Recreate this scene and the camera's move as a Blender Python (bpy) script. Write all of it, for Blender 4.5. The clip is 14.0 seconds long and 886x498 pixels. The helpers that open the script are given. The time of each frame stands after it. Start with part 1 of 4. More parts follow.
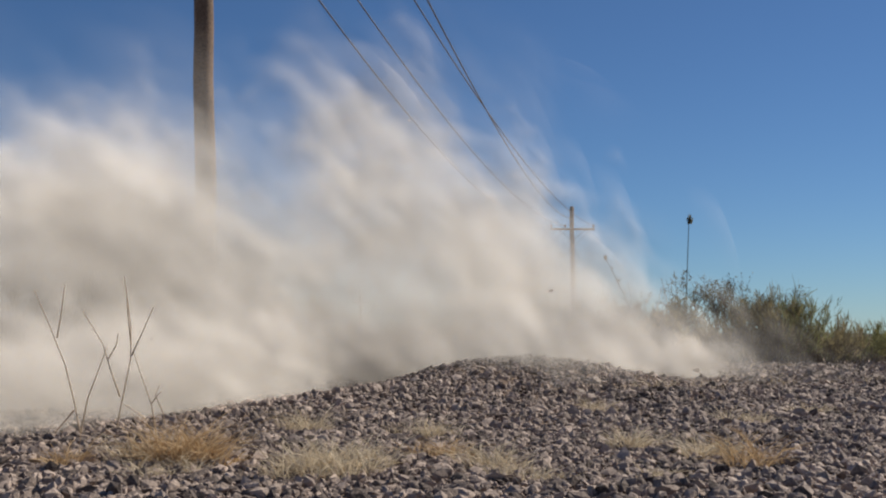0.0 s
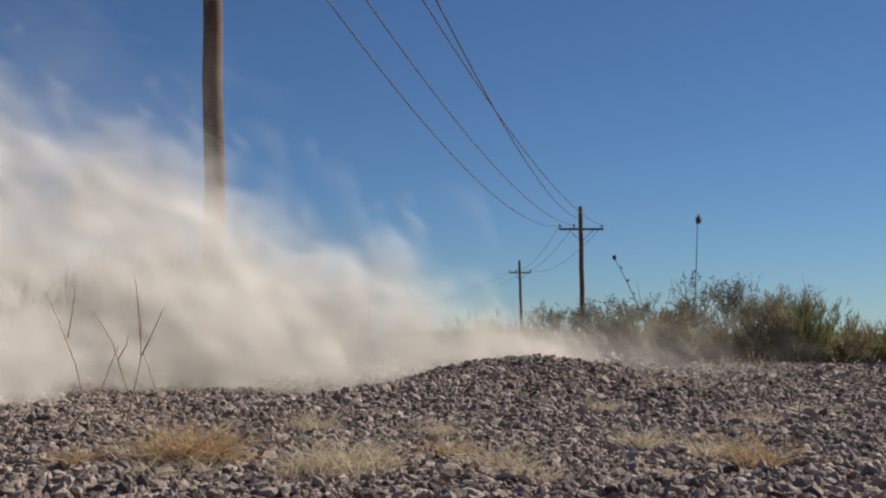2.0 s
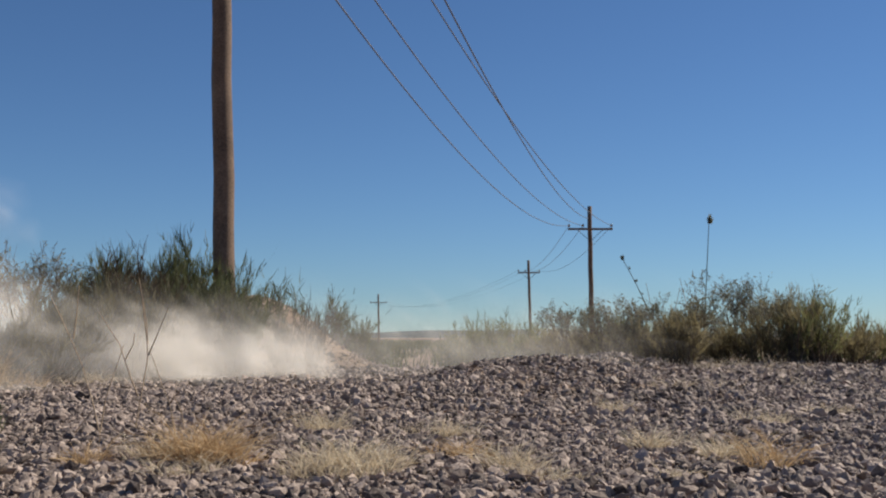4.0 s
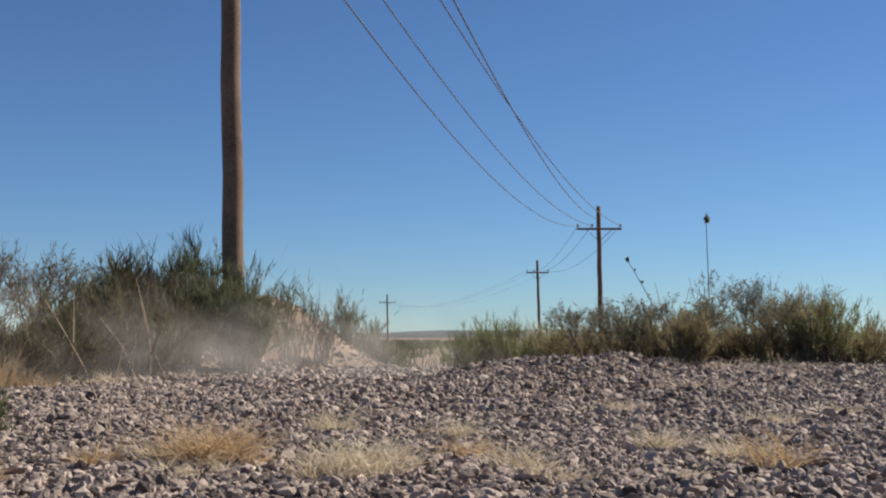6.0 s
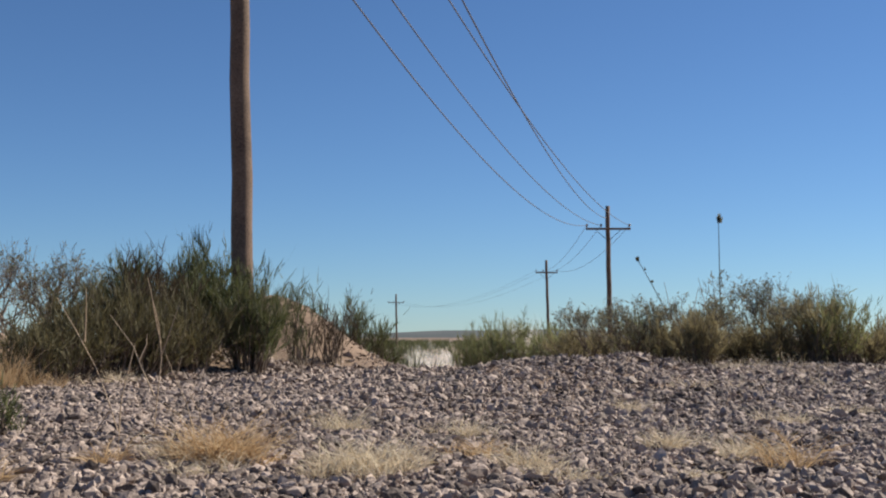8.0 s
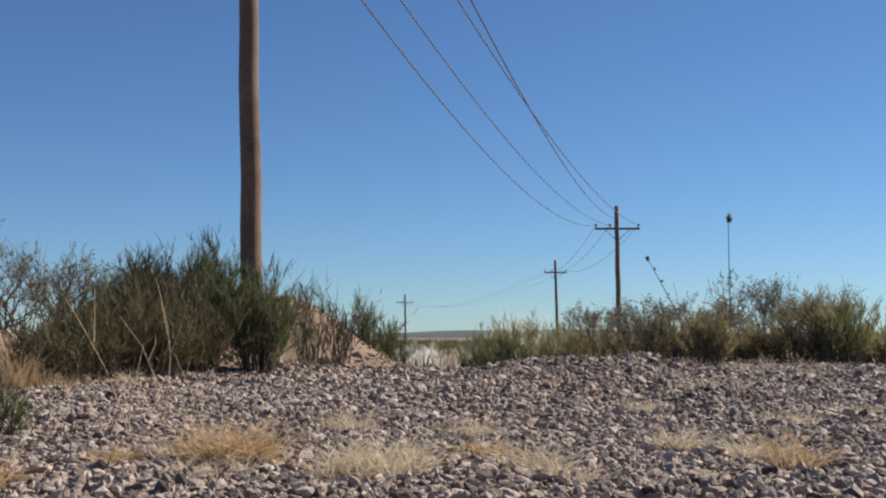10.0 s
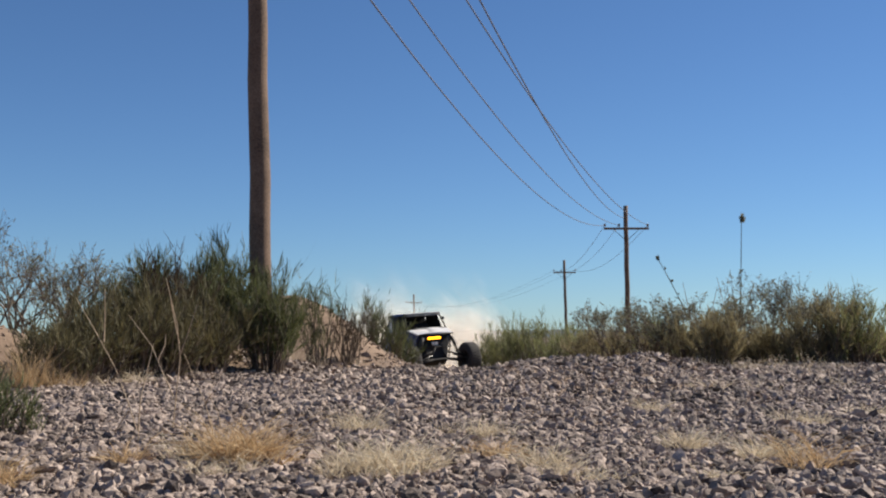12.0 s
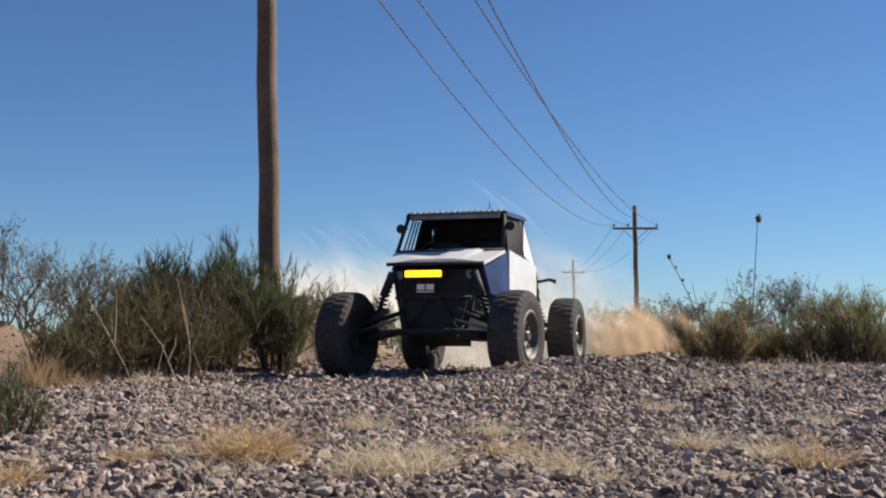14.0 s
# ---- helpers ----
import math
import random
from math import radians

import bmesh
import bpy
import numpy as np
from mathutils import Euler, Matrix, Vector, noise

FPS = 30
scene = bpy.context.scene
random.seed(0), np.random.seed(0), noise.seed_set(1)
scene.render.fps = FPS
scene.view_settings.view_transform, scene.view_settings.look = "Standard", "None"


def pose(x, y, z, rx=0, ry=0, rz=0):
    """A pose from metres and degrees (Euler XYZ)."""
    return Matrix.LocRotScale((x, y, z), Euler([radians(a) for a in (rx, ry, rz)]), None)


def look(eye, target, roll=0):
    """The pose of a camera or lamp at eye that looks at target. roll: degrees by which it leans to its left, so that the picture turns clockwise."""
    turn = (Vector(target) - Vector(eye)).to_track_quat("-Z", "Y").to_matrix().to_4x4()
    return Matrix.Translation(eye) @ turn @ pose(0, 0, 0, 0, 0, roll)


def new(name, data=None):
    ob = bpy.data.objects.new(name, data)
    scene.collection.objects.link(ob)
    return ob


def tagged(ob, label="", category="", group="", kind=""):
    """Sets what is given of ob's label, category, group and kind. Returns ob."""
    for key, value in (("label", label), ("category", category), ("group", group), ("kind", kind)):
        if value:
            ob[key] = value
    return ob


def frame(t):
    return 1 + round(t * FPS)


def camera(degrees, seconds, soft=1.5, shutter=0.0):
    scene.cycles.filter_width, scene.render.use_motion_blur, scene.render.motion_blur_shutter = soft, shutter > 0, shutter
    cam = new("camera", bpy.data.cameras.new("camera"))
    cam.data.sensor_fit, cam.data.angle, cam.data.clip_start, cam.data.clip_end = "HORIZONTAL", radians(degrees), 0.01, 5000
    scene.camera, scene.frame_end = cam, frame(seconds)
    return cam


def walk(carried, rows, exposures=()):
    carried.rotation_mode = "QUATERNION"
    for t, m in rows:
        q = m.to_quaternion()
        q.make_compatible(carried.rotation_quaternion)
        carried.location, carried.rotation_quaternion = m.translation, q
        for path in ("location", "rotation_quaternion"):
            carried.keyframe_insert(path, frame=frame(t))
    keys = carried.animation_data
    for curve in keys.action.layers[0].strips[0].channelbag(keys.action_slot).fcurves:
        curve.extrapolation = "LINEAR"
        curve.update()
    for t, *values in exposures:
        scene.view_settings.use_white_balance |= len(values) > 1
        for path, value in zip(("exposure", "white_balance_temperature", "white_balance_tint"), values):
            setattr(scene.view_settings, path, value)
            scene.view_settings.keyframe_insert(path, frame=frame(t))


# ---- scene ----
import itertools

F = 784 / math.tan(radians(21))
cam = camera(42, 14.0, soft=2.1)
EYE_Z = 0.5
walk(cam, [(t, pose(0, 0, EYE_Z, 90 + 4.312, 0, math.degrees(math.atan(7.85 * (t - 7) / F)))) for t in (0, 3.5, 7, 10.5, 14)],
     exposures=[(0, 0.06), (1.5, 0.0), (3, 0.15), (5.3, 0.42), (7, 0.54), (14, 0.56)])

# ---- light ----
SUN = Vector((0.68, 0.34, 0.66)).normalized()
world = bpy.data.worlds.new("sky")
scene.world = world
world.use_nodes = True
wn = world.node_tree
sky = wn.nodes.new("ShaderNodeTexSky")
sky.sky_type, sky.sun_disc = "NISHITA", False
sky.sun_elevation, sky.sun_rotation = math.asin(SUN.z), math.atan2(SUN.x, SUN.y)
sky.altitude, sky.air_density, sky.dust_density, sky.ozone_density = 1500, 1.0, 0.1, 2.5
tint = wn.nodes.new("ShaderNodeMix")
tint.data_type, tint.blend_type = "RGBA", "MULTIPLY"
tint.inputs[0].default_value = 1.0
tint.inputs[7].default_value = (0.72, 0.97, 1.25, 1)
wn.links.new(sky.outputs[0], tint.inputs[6])
wn.links.new(tint.outputs[2], wn.nodes["Background"].inputs[0])
wn.nodes["Background"].inputs[1].default_value = 0.052
lamp = bpy.data.lights.new("sun", "SUN")
lamp.energy, lamp.angle, lamp.color = 5.0, radians(0.55), (1.0, 0.91, 0.78)
sun = new("sun", lamp)
sun.matrix_basis = look(SUN * 50, (0, 0, 0))
scene.cycles.transparent_max_bounces, scene.cycles.diffuse_bounces, scene.cycles.transmission_bounces, scene.cycles.max_bounces = 320, 7, 7, 14


# ---- materials ----
def mat(name, a, b, rough=0.8, scale=6.0, fine=60.0, bump=0.3, metal=0.0, piece=None, thin=0.0, coat=0.0):
    """Two colours mixed by coarse and fine noise; piece: 'island' or 'object' varies each piece; thin: share of light let through."""
    m = bpy.data.materials.new(name)
    m.use_nodes = True
    nt = m.node_tree
    n, l = nt.nodes, nt.links
    p = n["Principled BSDF"]
    tc = n.new("ShaderNodeTexCoord")
    n1, n2 = n.new("ShaderNodeTexNoise"), n.new("ShaderNodeTexNoise")
    n1.inputs["Scale"].default_value, n1.inputs["Detail"].default_value = scale, 5
    n2.inputs["Scale"].default_value, n2.inputs["Detail"].default_value = fine, 3
    for q in (n1, n2):
        l.new(tc.outputs["Object"], q.inputs["Vector"])
    add = n.new("ShaderNodeMath")
    add.operation = "ADD"
    l.new(n1.outputs[0], add.inputs[0]), l.new(n2.outputs[0], add.inputs[1])
    last = add.outputs[0]
    lo, hi = 0.75, 1.25
    if piece:
        src = n.new("ShaderNodeNewGeometry" if piece == "island" else "ShaderNodeObjectInfo")
        k = n.new("ShaderNodeMath")
        k.operation = "MULTIPLY_ADD"
        k.inputs[1].default_value = 1.1
        l.new(src.outputs["Random Per Island" if piece == "island" else "Random"], k.inputs[0])
        l.new(last, k.inputs[2])
        last = k.outputs[0]
        lo, hi = 0.85, 2.2
    mr = n.new("ShaderNodeMapRange")
    mr.inputs[1].default_value, mr.inputs[2].default_value = lo, hi
    l.new(last, mr.inputs[0])
    ramp = n.new("ShaderNodeValToRGB")
    ramp.color_ramp.elements[0].color, ramp.color_ramp.elements[1].color = (*a, 1), (*b, 1)
    l.new(mr.outputs[0], ramp.inputs[0])
    l.new(ramp.outputs[0], p.inputs["Base Color"])
    p.inputs["Roughness"].default_value, p.inputs["Metallic"].default_value = rough, metal
    p.inputs["Coat Weight"].default_value = coat
    if bump:
        bn = n.new("ShaderNodeBump")
        bn.inputs["Strength"].default_value, bn.inputs["Distance"].default_value = bump, 0.01
        l.new(n2.outputs[0], bn.inputs["Height"])
        l.new(bn.outputs[0], p.inputs["Normal"])
    if thin:
        tr, mx = n.new("ShaderNodeBsdfTranslucent"), n.new("ShaderNodeMixShader")
        l.new(ramp.outputs[0], tr.inputs[0])
        mx.inputs[0].default_value = thin
        l.new(p.outputs[0], mx.inputs[1]), l.new(tr.outputs[0], mx.inputs[2])
        l.new(mx.outputs[0], n["Material Output"].inputs[0])
    return m


def dust_mat(name, a, b, most):
    """Pale dust: lets light through, its density fading to nothing at each flake's rim."""
    m = bpy.data.materials.new(name)
    m.use_nodes = True
    n, l = m.node_tree.nodes, m.node_tree.links
    n.remove(n["Principled BSDF"])
    at = n.new("ShaderNodeAttribute")
    at.attribute_name = "thickness"
    ns, geo = n.new("ShaderNodeTexNoise"), n.new("ShaderNodeNewGeometry")
    tc = n.new("ShaderNodeTexCoord")
    ns.inputs["Scale"].default_value, ns.inputs["Detail"].default_value = 1.6, 2
    l.new(tc.outputs["Object"], ns.inputs["Vector"])
    mr = n.new("ShaderNodeMapRange")
    mr.inputs[1].default_value, mr.inputs[2].default_value = 0.15, 0.7
    l.new(ns.outputs[0], mr.inputs[0])
    sq = n.new("ShaderNodeMath")
    sq.operation = "POWER"
    sq.inputs[1].default_value = 1.15
    l.new(at.outputs["Fac"], sq.inputs[0])
    mu = n.new("ShaderNodeMath")
    mu.operation = "MULTIPLY"
    l.new(sq.outputs[0], mu.inputs[0]), l.new(mr.outputs[0], mu.inputs[1])
    m2 = n.new("ShaderNodeMath")
    m2.operation = "MULTIPLY"
    m2.inputs[1].default_value = most
    l.new(mu.outputs[0], m2.inputs[0])
    col = n.new("ShaderNodeValToRGB")
    col.color_ramp.elements[0].color, col.color_ramp.elements[1].color = (*a, 1), (*b, 1)
    l.new(geo.outputs["Random Per Island"], col.inputs[0])
    df, tl, half = n.new("ShaderNodeBsdfDiffuse"), n.new("ShaderNodeBsdfTranslucent"), n.new("ShaderNodeMixShader")
    l.new(col.outputs[0], df.inputs[0]), l.new(col.outputs[0], tl.inputs[0])
    half.inputs[0].default_value = 0.12
    up = n.new("ShaderNodeCombineXYZ")
    for k, c in enumerate(Vector((0.5, 0.2, 0.8)).normalized()):
        up.inputs[k].default_value = c
    l.new(up.outputs[0], df.inputs["Normal"]), l.new(up.outputs[0], tl.inputs["Normal"])
    l.new(df.outputs[0], half.inputs[1]), l.new(tl.outputs[0], half.inputs[2])
    tp, mix = n.new("ShaderNodeBsdfTransparent"), n.new("ShaderNodeMixShader")
    l.new(m2.outputs[0], mix.inputs[0]), l.new(tp.outputs[0], mix.inputs[1]), l.new(half.outputs[0], mix.inputs[2])
    l.new(mix.outputs[0], n["Material Output"].inputs[0])
    return m


M_SOIL = mat("soil", (0.13, 0.087, 0.058), (0.25, 0.175, 0.12), 0.95, 1.2, 25, 0.8)
M_STONE = mat("gravel_stone", (0.036, 0.025, 0.021), (0.47, 0.372, 0.31), 0.85, 0.9, 90, 0.5, piece="island")
M_CLOD = mat("clod", (0.12, 0.08, 0.055), (0.33, 0.25, 0.19), 0.95, 6, 60, 0.5, piece="island")
M_ROCK = mat("rock", (0.14, 0.10, 0.09), (0.50, 0.42, 0.35), 0.85, 9, 60, 0.6, piece="object")
M_STRAW = mat("straw", (0.46, 0.36, 0.23), (0.76, 0.67, 0.51), 0.8, 3, 40, 0, piece="island", thin=0.35)
M_STRAW_GOLD = mat("golden_straw", (0.38, 0.24, 0.11), (0.65, 0.49, 0.30), 0.8, 3, 40, 0, piece="island", thin=0.35)
# Light is put into the leaf colours: left broom darkened, right thicket brightened.
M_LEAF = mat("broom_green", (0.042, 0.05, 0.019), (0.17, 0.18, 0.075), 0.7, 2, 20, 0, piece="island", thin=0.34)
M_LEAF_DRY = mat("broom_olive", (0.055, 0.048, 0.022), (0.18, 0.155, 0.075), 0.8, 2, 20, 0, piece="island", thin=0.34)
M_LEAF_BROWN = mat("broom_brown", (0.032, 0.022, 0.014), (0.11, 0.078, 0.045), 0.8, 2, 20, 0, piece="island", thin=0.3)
M_LEAF_LIFT = mat("thicket_green_lifted", (0.095, 0.105, 0.04), (0.29, 0.29, 0.13), 0.7, 2, 20, 0, piece="island", thin=0.45)
M_LEAF_DRY_LIFT = mat("thicket_olive_lifted", (0.12, 0.10, 0.05), (0.34, 0.29, 0.16), 0.8, 2, 20, 0, piece="island", thin=0.45)
M_LEAF_GREY = mat("grey_leaf", (0.10, 0.10, 0.065), (0.26, 0.25, 0.165), 0.8, 2, 20, 0, piece="island", thin=0.38)
M_TWIG = mat("twig_bark", (0.07, 0.05, 0.035), (0.20, 0.15, 0.11), 0.9, 8, 60, 0.3)
M_TWIG_PALE = mat("dry_stalk", (0.30, 0.21, 0.13), (0.50, 0.38, 0.26), 0.8, 8, 60, 0)
M_POLE = mat("weathered_pole_wood", (0.08, 0.05, 0.033), (0.21, 0.137, 0.092), 0.85, 2, 40, 0.6)
M_IRON = mat("dark_iron", (0.02, 0.02, 0.022), (0.06, 0.055, 0.055), 0.6, 5, 60, 0.2)
M_WIRE = mat("wire_metal", (0.10, 0.10, 0.11), (0.16, 0.16, 0.17), 0.5, 2, 20, 0, metal=0.6)
M_PORC = mat("insulator_glaze", (0.12, 0.07, 0.05), (0.2, 0.13, 0.1), 0.25, 5, 40, 0)
M_DUST = dust_mat("dust", (0.915, 0.88, 0.84), (0.945, 0.915, 0.885), 0.088)
M_DUST_WARM = dust_mat("warm_dust", (0.90, 0.845, 0.78), (0.935, 0.90, 0.855), 0.095)
M_DUST_THIN = dust_mat("thin_dust", (0.90, 0.86, 0.81), (0.93, 0.90, 0.87), 0.017)
M_DUST_BROWN = dust_mat("brown_dust", (0.52, 0.34, 0.21), (0.78, 0.61, 0.44), 0.16)
M_DUST_TRAIL = dust_mat("trailing_dust", (0.86, 0.79, 0.71), (0.90, 0.84, 0.77), 0.05)
# ridge tone with the blue haze of distance mixed into its colour
M_HILL_HAZE = mat("far_scrub", (0.05, 0.065, 0.07), (0.085, 0.095, 0.095), 0.95, 0.02, 0.3, 0)


# ---- helpers for building ----
def part(name, bm, material, parent, label=""):
    me = bpy.data.meshes.new(name)
    bm.to_mesh(me)
    bm.free()
    me.materials.append(material)
    ob = new(name, me)
    ob.parent = parent
    return tagged(ob, label)


def raw(name, verts, faces, material, parent=None, smooth=False):
    """One mesh object from arrays; faces all of one size."""
    v, f = np.asarray(verts, np.float32), np.asarray(faces, np.int32)
    me = bpy.data.meshes.new(name)
    me.vertices.add(len(v))
    me.vertices.foreach_set("co", v.ravel())
    k = f.shape[1]
    me.loops.add(f.size)
    me.loops.foreach_set("vertex_index", f.ravel())
    me.polygons.add(len(f))
    me.polygons.foreach_set("loop_start", np.arange(0, f.size, k, dtype=np.int32))
    me.polygons.foreach_set("use_smooth", np.full(len(f), smooth))
    me.update(calc_edges=True)
    me.materials.append(material)
    ob = new(name, me)
    ob.parent = parent
    return ob


def empty(name, m=None):
    ob = new(name)
    ob.empty_display_size = 0.2
    if m is not None:
        ob.matrix_basis = m
    return ob


def box(bm, x0, y0, z0, x1, y1, z1, bevel=0.0):
    r = bmesh.ops.create_cube(bm, size=1, matrix=Matrix.Translation(((x0 + x1) / 2, (y0 + y1) / 2, (z0 + z1) / 2)) @ Matrix.Diagonal((x1 - x0, y1 - y0, z1 - z0, 1)))
    if bevel:
        es = list({e for v in r["verts"] for e in v.link_edges})
        bmesh.ops.bevel(bm, geom=es, offset=bevel, segments=2, affect="EDGES", profile=0.5)


def tube(bm, pts, radii, sides=6):
    """A tapered tube along points."""
    pts = [Vector(p) for p in pts]
    if not hasattr(radii, "__len__"):
        radii = [radii] * len(pts)
    rings = []
    for i, p in enumerate(pts):
        d = (pts[min(i + 1, len(pts) - 1)] - pts[max(i - 1, 0)]).normalized()
        a = d.cross(Vector((0.31, 0.2, 0.93)) if abs(d.z) < 0.9 else Vector((1, 0, 0))).normalized()
        b = d.cross(a)
        rings.append([bm.verts.new(p + (a * math.cos(q) + b * math.sin(q)) * radii[i]) for q in [2 * math.pi * j / sides for j in range(sides)]])
    for r, s in zip(rings, rings[1:]):
        for j in range(sides):
            f = bm.faces.new((r[j], r[(j + 1) % sides], s[(j + 1) % sides], s[j]))
            f.smooth = sides > 6
    bm.faces.new(rings[0][::-1]), bm.faces.new(rings[-1])


def hull_prism(bm, low, high):
    """A closed block between two outlines of equal length."""
    a, b = [bm.verts.new(p) for p in low], [bm.verts.new(p) for p in high]
    bm.faces.new(a[::-1]), bm.faces.new(b)
    n = len(a)
    for i in range(n):
        bm.faces.new((a[i], a[(i + 1) % n], b[(i + 1) % n], b[i]))


def strips(base, tip, width, mid_bend, rng):
    """Thin two-piece blades from base to tip (arrays n x 3): verts and quad faces."""
    n = len(base)
    d = tip - base
    side = np.cross(d, rng.normal(size=(n, 3)))
    side /= np.linalg.norm(side, axis=1)[:, None] + 1e-9
    w = np.asarray(width).reshape(-1, 1) * np.ones((n, 1))
    mid = base + d * 0.55 + mid_bend
    v = np.stack([base - side * w, base + side * w, mid - side * w * 0.8, mid + side * w * 0.8, tip - side * w * 0.25, tip + side * w * 0.25], 1).reshape(-1, 3)
    o = np.arange(n)[:, None] * 6
    f = np.concatenate([o + np.array([[0, 1, 3, 2]]), o + np.array([[2, 3, 5, 4]])], 0)
    return v, f


def smooth(a, b, x):
    t = np.clip((x - a) / (b - a), 0, 1)
    return t * t * (3 - 2 * t)


def ground_z(x, y):
    x, y = np.asarray(x, float), np.asarray(y, float)
    fall = np.clip(y - 15, 0, 42)
    z = (-0.036 * fall * smooth(0, 6, fall) - 0.012 * np.clip(fall - 16, 0, 26)) * (1 - 0.85 * smooth(1.2, 4.5, x) * (1 - smooth(24, 45, y)))
    z = z + 0.27 * np.exp(-((x - 1.15) / 1.25) ** 2 - ((y - 10.6) / 1.6) ** 2) + 0.24 * np.exp(-((x - 2.3) / 0.9) ** 2 - ((y - 14.8) / 1.4) ** 2)
    z = z + 1.45 * np.exp(-(np.abs((x + 3.2) / 1.6)) ** 2.2 - ((y - 21) / 1.5) ** 2) + 0.7 * np.exp(-((x + 6.0) / 1.5) ** 2 - ((y - 13.5) / 1.6) ** 2)
    z = z + 0.5 * np.exp(-((x + 3.6) / 1.0) ** 2 - ((y - 16.2) / 1.0) ** 2)
    # the near berm beside the track, rising to the right
    ux, uy = 0.484, 0.875
    along, off = (x + 1.6) * ux + (y - 6.2) * uy, (y - 6.2) * ux - (x + 1.6) * uy
    z = z + (0.03 + 0.026 * np.clip(along, 0, 5)) * np.exp(-(off / np.where(off < 0, 0.75, 0.42)) ** 2) * smooth(-1.0, 1.2, along) * (1 - smooth(3.6, 5.2, along))
    near = np.exp(-((np.hypot(x, y)) / 45) ** 2)
    z = z + near * (0.022 * np.sin(1.9 * x + 0.6 * y) * np.sin(1.3 * y - 0.5 * x + 1) + 0.012 * np.sin(4.1 * x + 1.7) * np.sin(3.3 * y))
    return z


def gz(x, y):
    return float(ground_z(x, y))


# ---- ground ----
def build_ground():
    ang = np.radians(np.concatenate([np.arange(-35, 35, 0.35), np.arange(35, 325, 5)]))
    rad = np.concatenate([[0.002], 0.3 + np.cumsum(np.full(60, 0.2)), 12.3 + np.cumsum(0.2 * 1.045 ** np.arange(1, 150))])
    rad = np.append(rad[rad < 2500], 4200)
    A, R = np.meshgrid(ang, rad)
    X, Y = R * np.sin(A), R * np.cos(A) - 1
    v = np.stack([X, Y, ground_z(X, Y)], -1).reshape(-1, 3)
    na, nr = len(ang), len(rad)
    i = (np.arange(nr - 1)[:, None] * na + np.arange(na)[None]).ravel()
    j = (np.arange(nr - 1)[:, None] * na + (np.arange(na)[None] + 1) % na).ravel()
    f = np.stack([i, i + na, j + na, j], 1)[:, ::-1]
    v = np.vstack([v, [[0, 0, gz(0, 0)]]])
    ob = raw("ground", v, f, M_SOIL, smooth=True)
    return tagged(ob, "dry pale brown desert soil under loose gravel", "ground", kind="structure")


ground = build_ground()

ICO_V = np.array([(0, -.526, .851), (0, .526, .851), (0, -.526, -.851), (0, .526, -.851), (-.526, .851, 0), (.526, .851, 0), (-.526, -.851, 0), (.526, -.851, 0),
                  (.851, 0, .526), (.851, 0, -.526), (-.851, 0, .526), (-.851, 0, -.526)])
ICO_F = np.array([f for f in itertools.combinations(range(12), 3) if all(np.linalg.norm(ICO_V[a] - ICO_V[b]) < 1.1 for a, b in ((f[0], f[1]), (f[1], f[2]), (f[0], f[2])))])
ICO_F = np.array([f if np.dot(np.cross(ICO_V[f[1]] - ICO_V[f[0]], ICO_V[f[2]] - ICO_V[f[0]]), ICO_V[f[0]]) > 0 else f[::-1] for f in ICO_F])
OCT_V = np.array([(1, 0, 0), (-1, 0, 0), (0, 1, 0), (0, -1, 0), (0, 0, 1), (0, 0, -1)], float)
OCT_F = np.array([(0, 2, 4), (2, 1, 4), (1, 3, 4), (3, 0, 4), (2, 0, 5), (1, 2, 5), (3, 1, 5), (0, 3, 5)])


def road_left(y):
    return np.interp(y, [0, 9.7, 12, 16, 19, 20.5, 24, 30, 40, 60], [-4.6, -4.0, -3.6, -3.0, -1.9, -1.0, -1.4, -2.2, -3.4, -4.5])


def road_right(y):
    return np.interp(y, [0, 16, 22, 26, 32, 45, 60], [30, 12, 8.5, 3.0, 1.6, 1.5, 2.5])


def scatter(rng, n, y0, y1, keep=1.0):
    y = np.sqrt(rng.uniform(y0 ** 2, y1 ** 2, n))
    x = rng.uniform(-1, 1, n) * (0.44 * y + 0.5)
    ok = (x > road_left(y) + rng.normal(size=n) * 0.15) & (x < road_right(y)) & (rng.random(n) < keep)
    return x[ok], y[ok]


def stones(rng, x, y, size, V, Fa, lift=0.25):
    n, k = len(x), len(V)
    s = size * np.exp(np.clip(rng.normal(size=n), -2, 2.1) * 0.52)
    sc = s[:, None] * rng.uniform(0.65, 1.35, (n, 3)) * np.array([1.08, 1.08, 0.5])
    p = V[None] * sc[:, None, :] * rng.uniform(0.72, 1.16, (n, k, 1))
    q = rng.normal(size=(n, 4))
    q[:, 1:3] *= 0.5
    q /= np.linalg.norm(q, axis=1)[:, None]
    w, a, b, c = q.T
    R = np.stack([1 - 2 * (b * b + c * c), 2 * (a * b - c * w), 2 * (a * c + b * w), 2 * (a * b + c * w), 1 - 2 * (a * a + c * c), 2 * (b * c - a * w),
                  2 * (a * c - b * w), 2 * (b * c + a * w), 1 - 2 * (a * a + b * b)], 1).reshape(n, 3, 3)
    p = np.einsum("nij,nkj->nki", R, p)
    z = ground_z(x, y) + s * lift * rng.uniform(0.2, 2.2, n)
    p += np.stack([x, y, z], 1)[:, None, :]
    f = Fa[None] + (np.arange(n) * k)[:, None, None]
    return p.reshape(-1, 3), f.reshape(-1, 3)


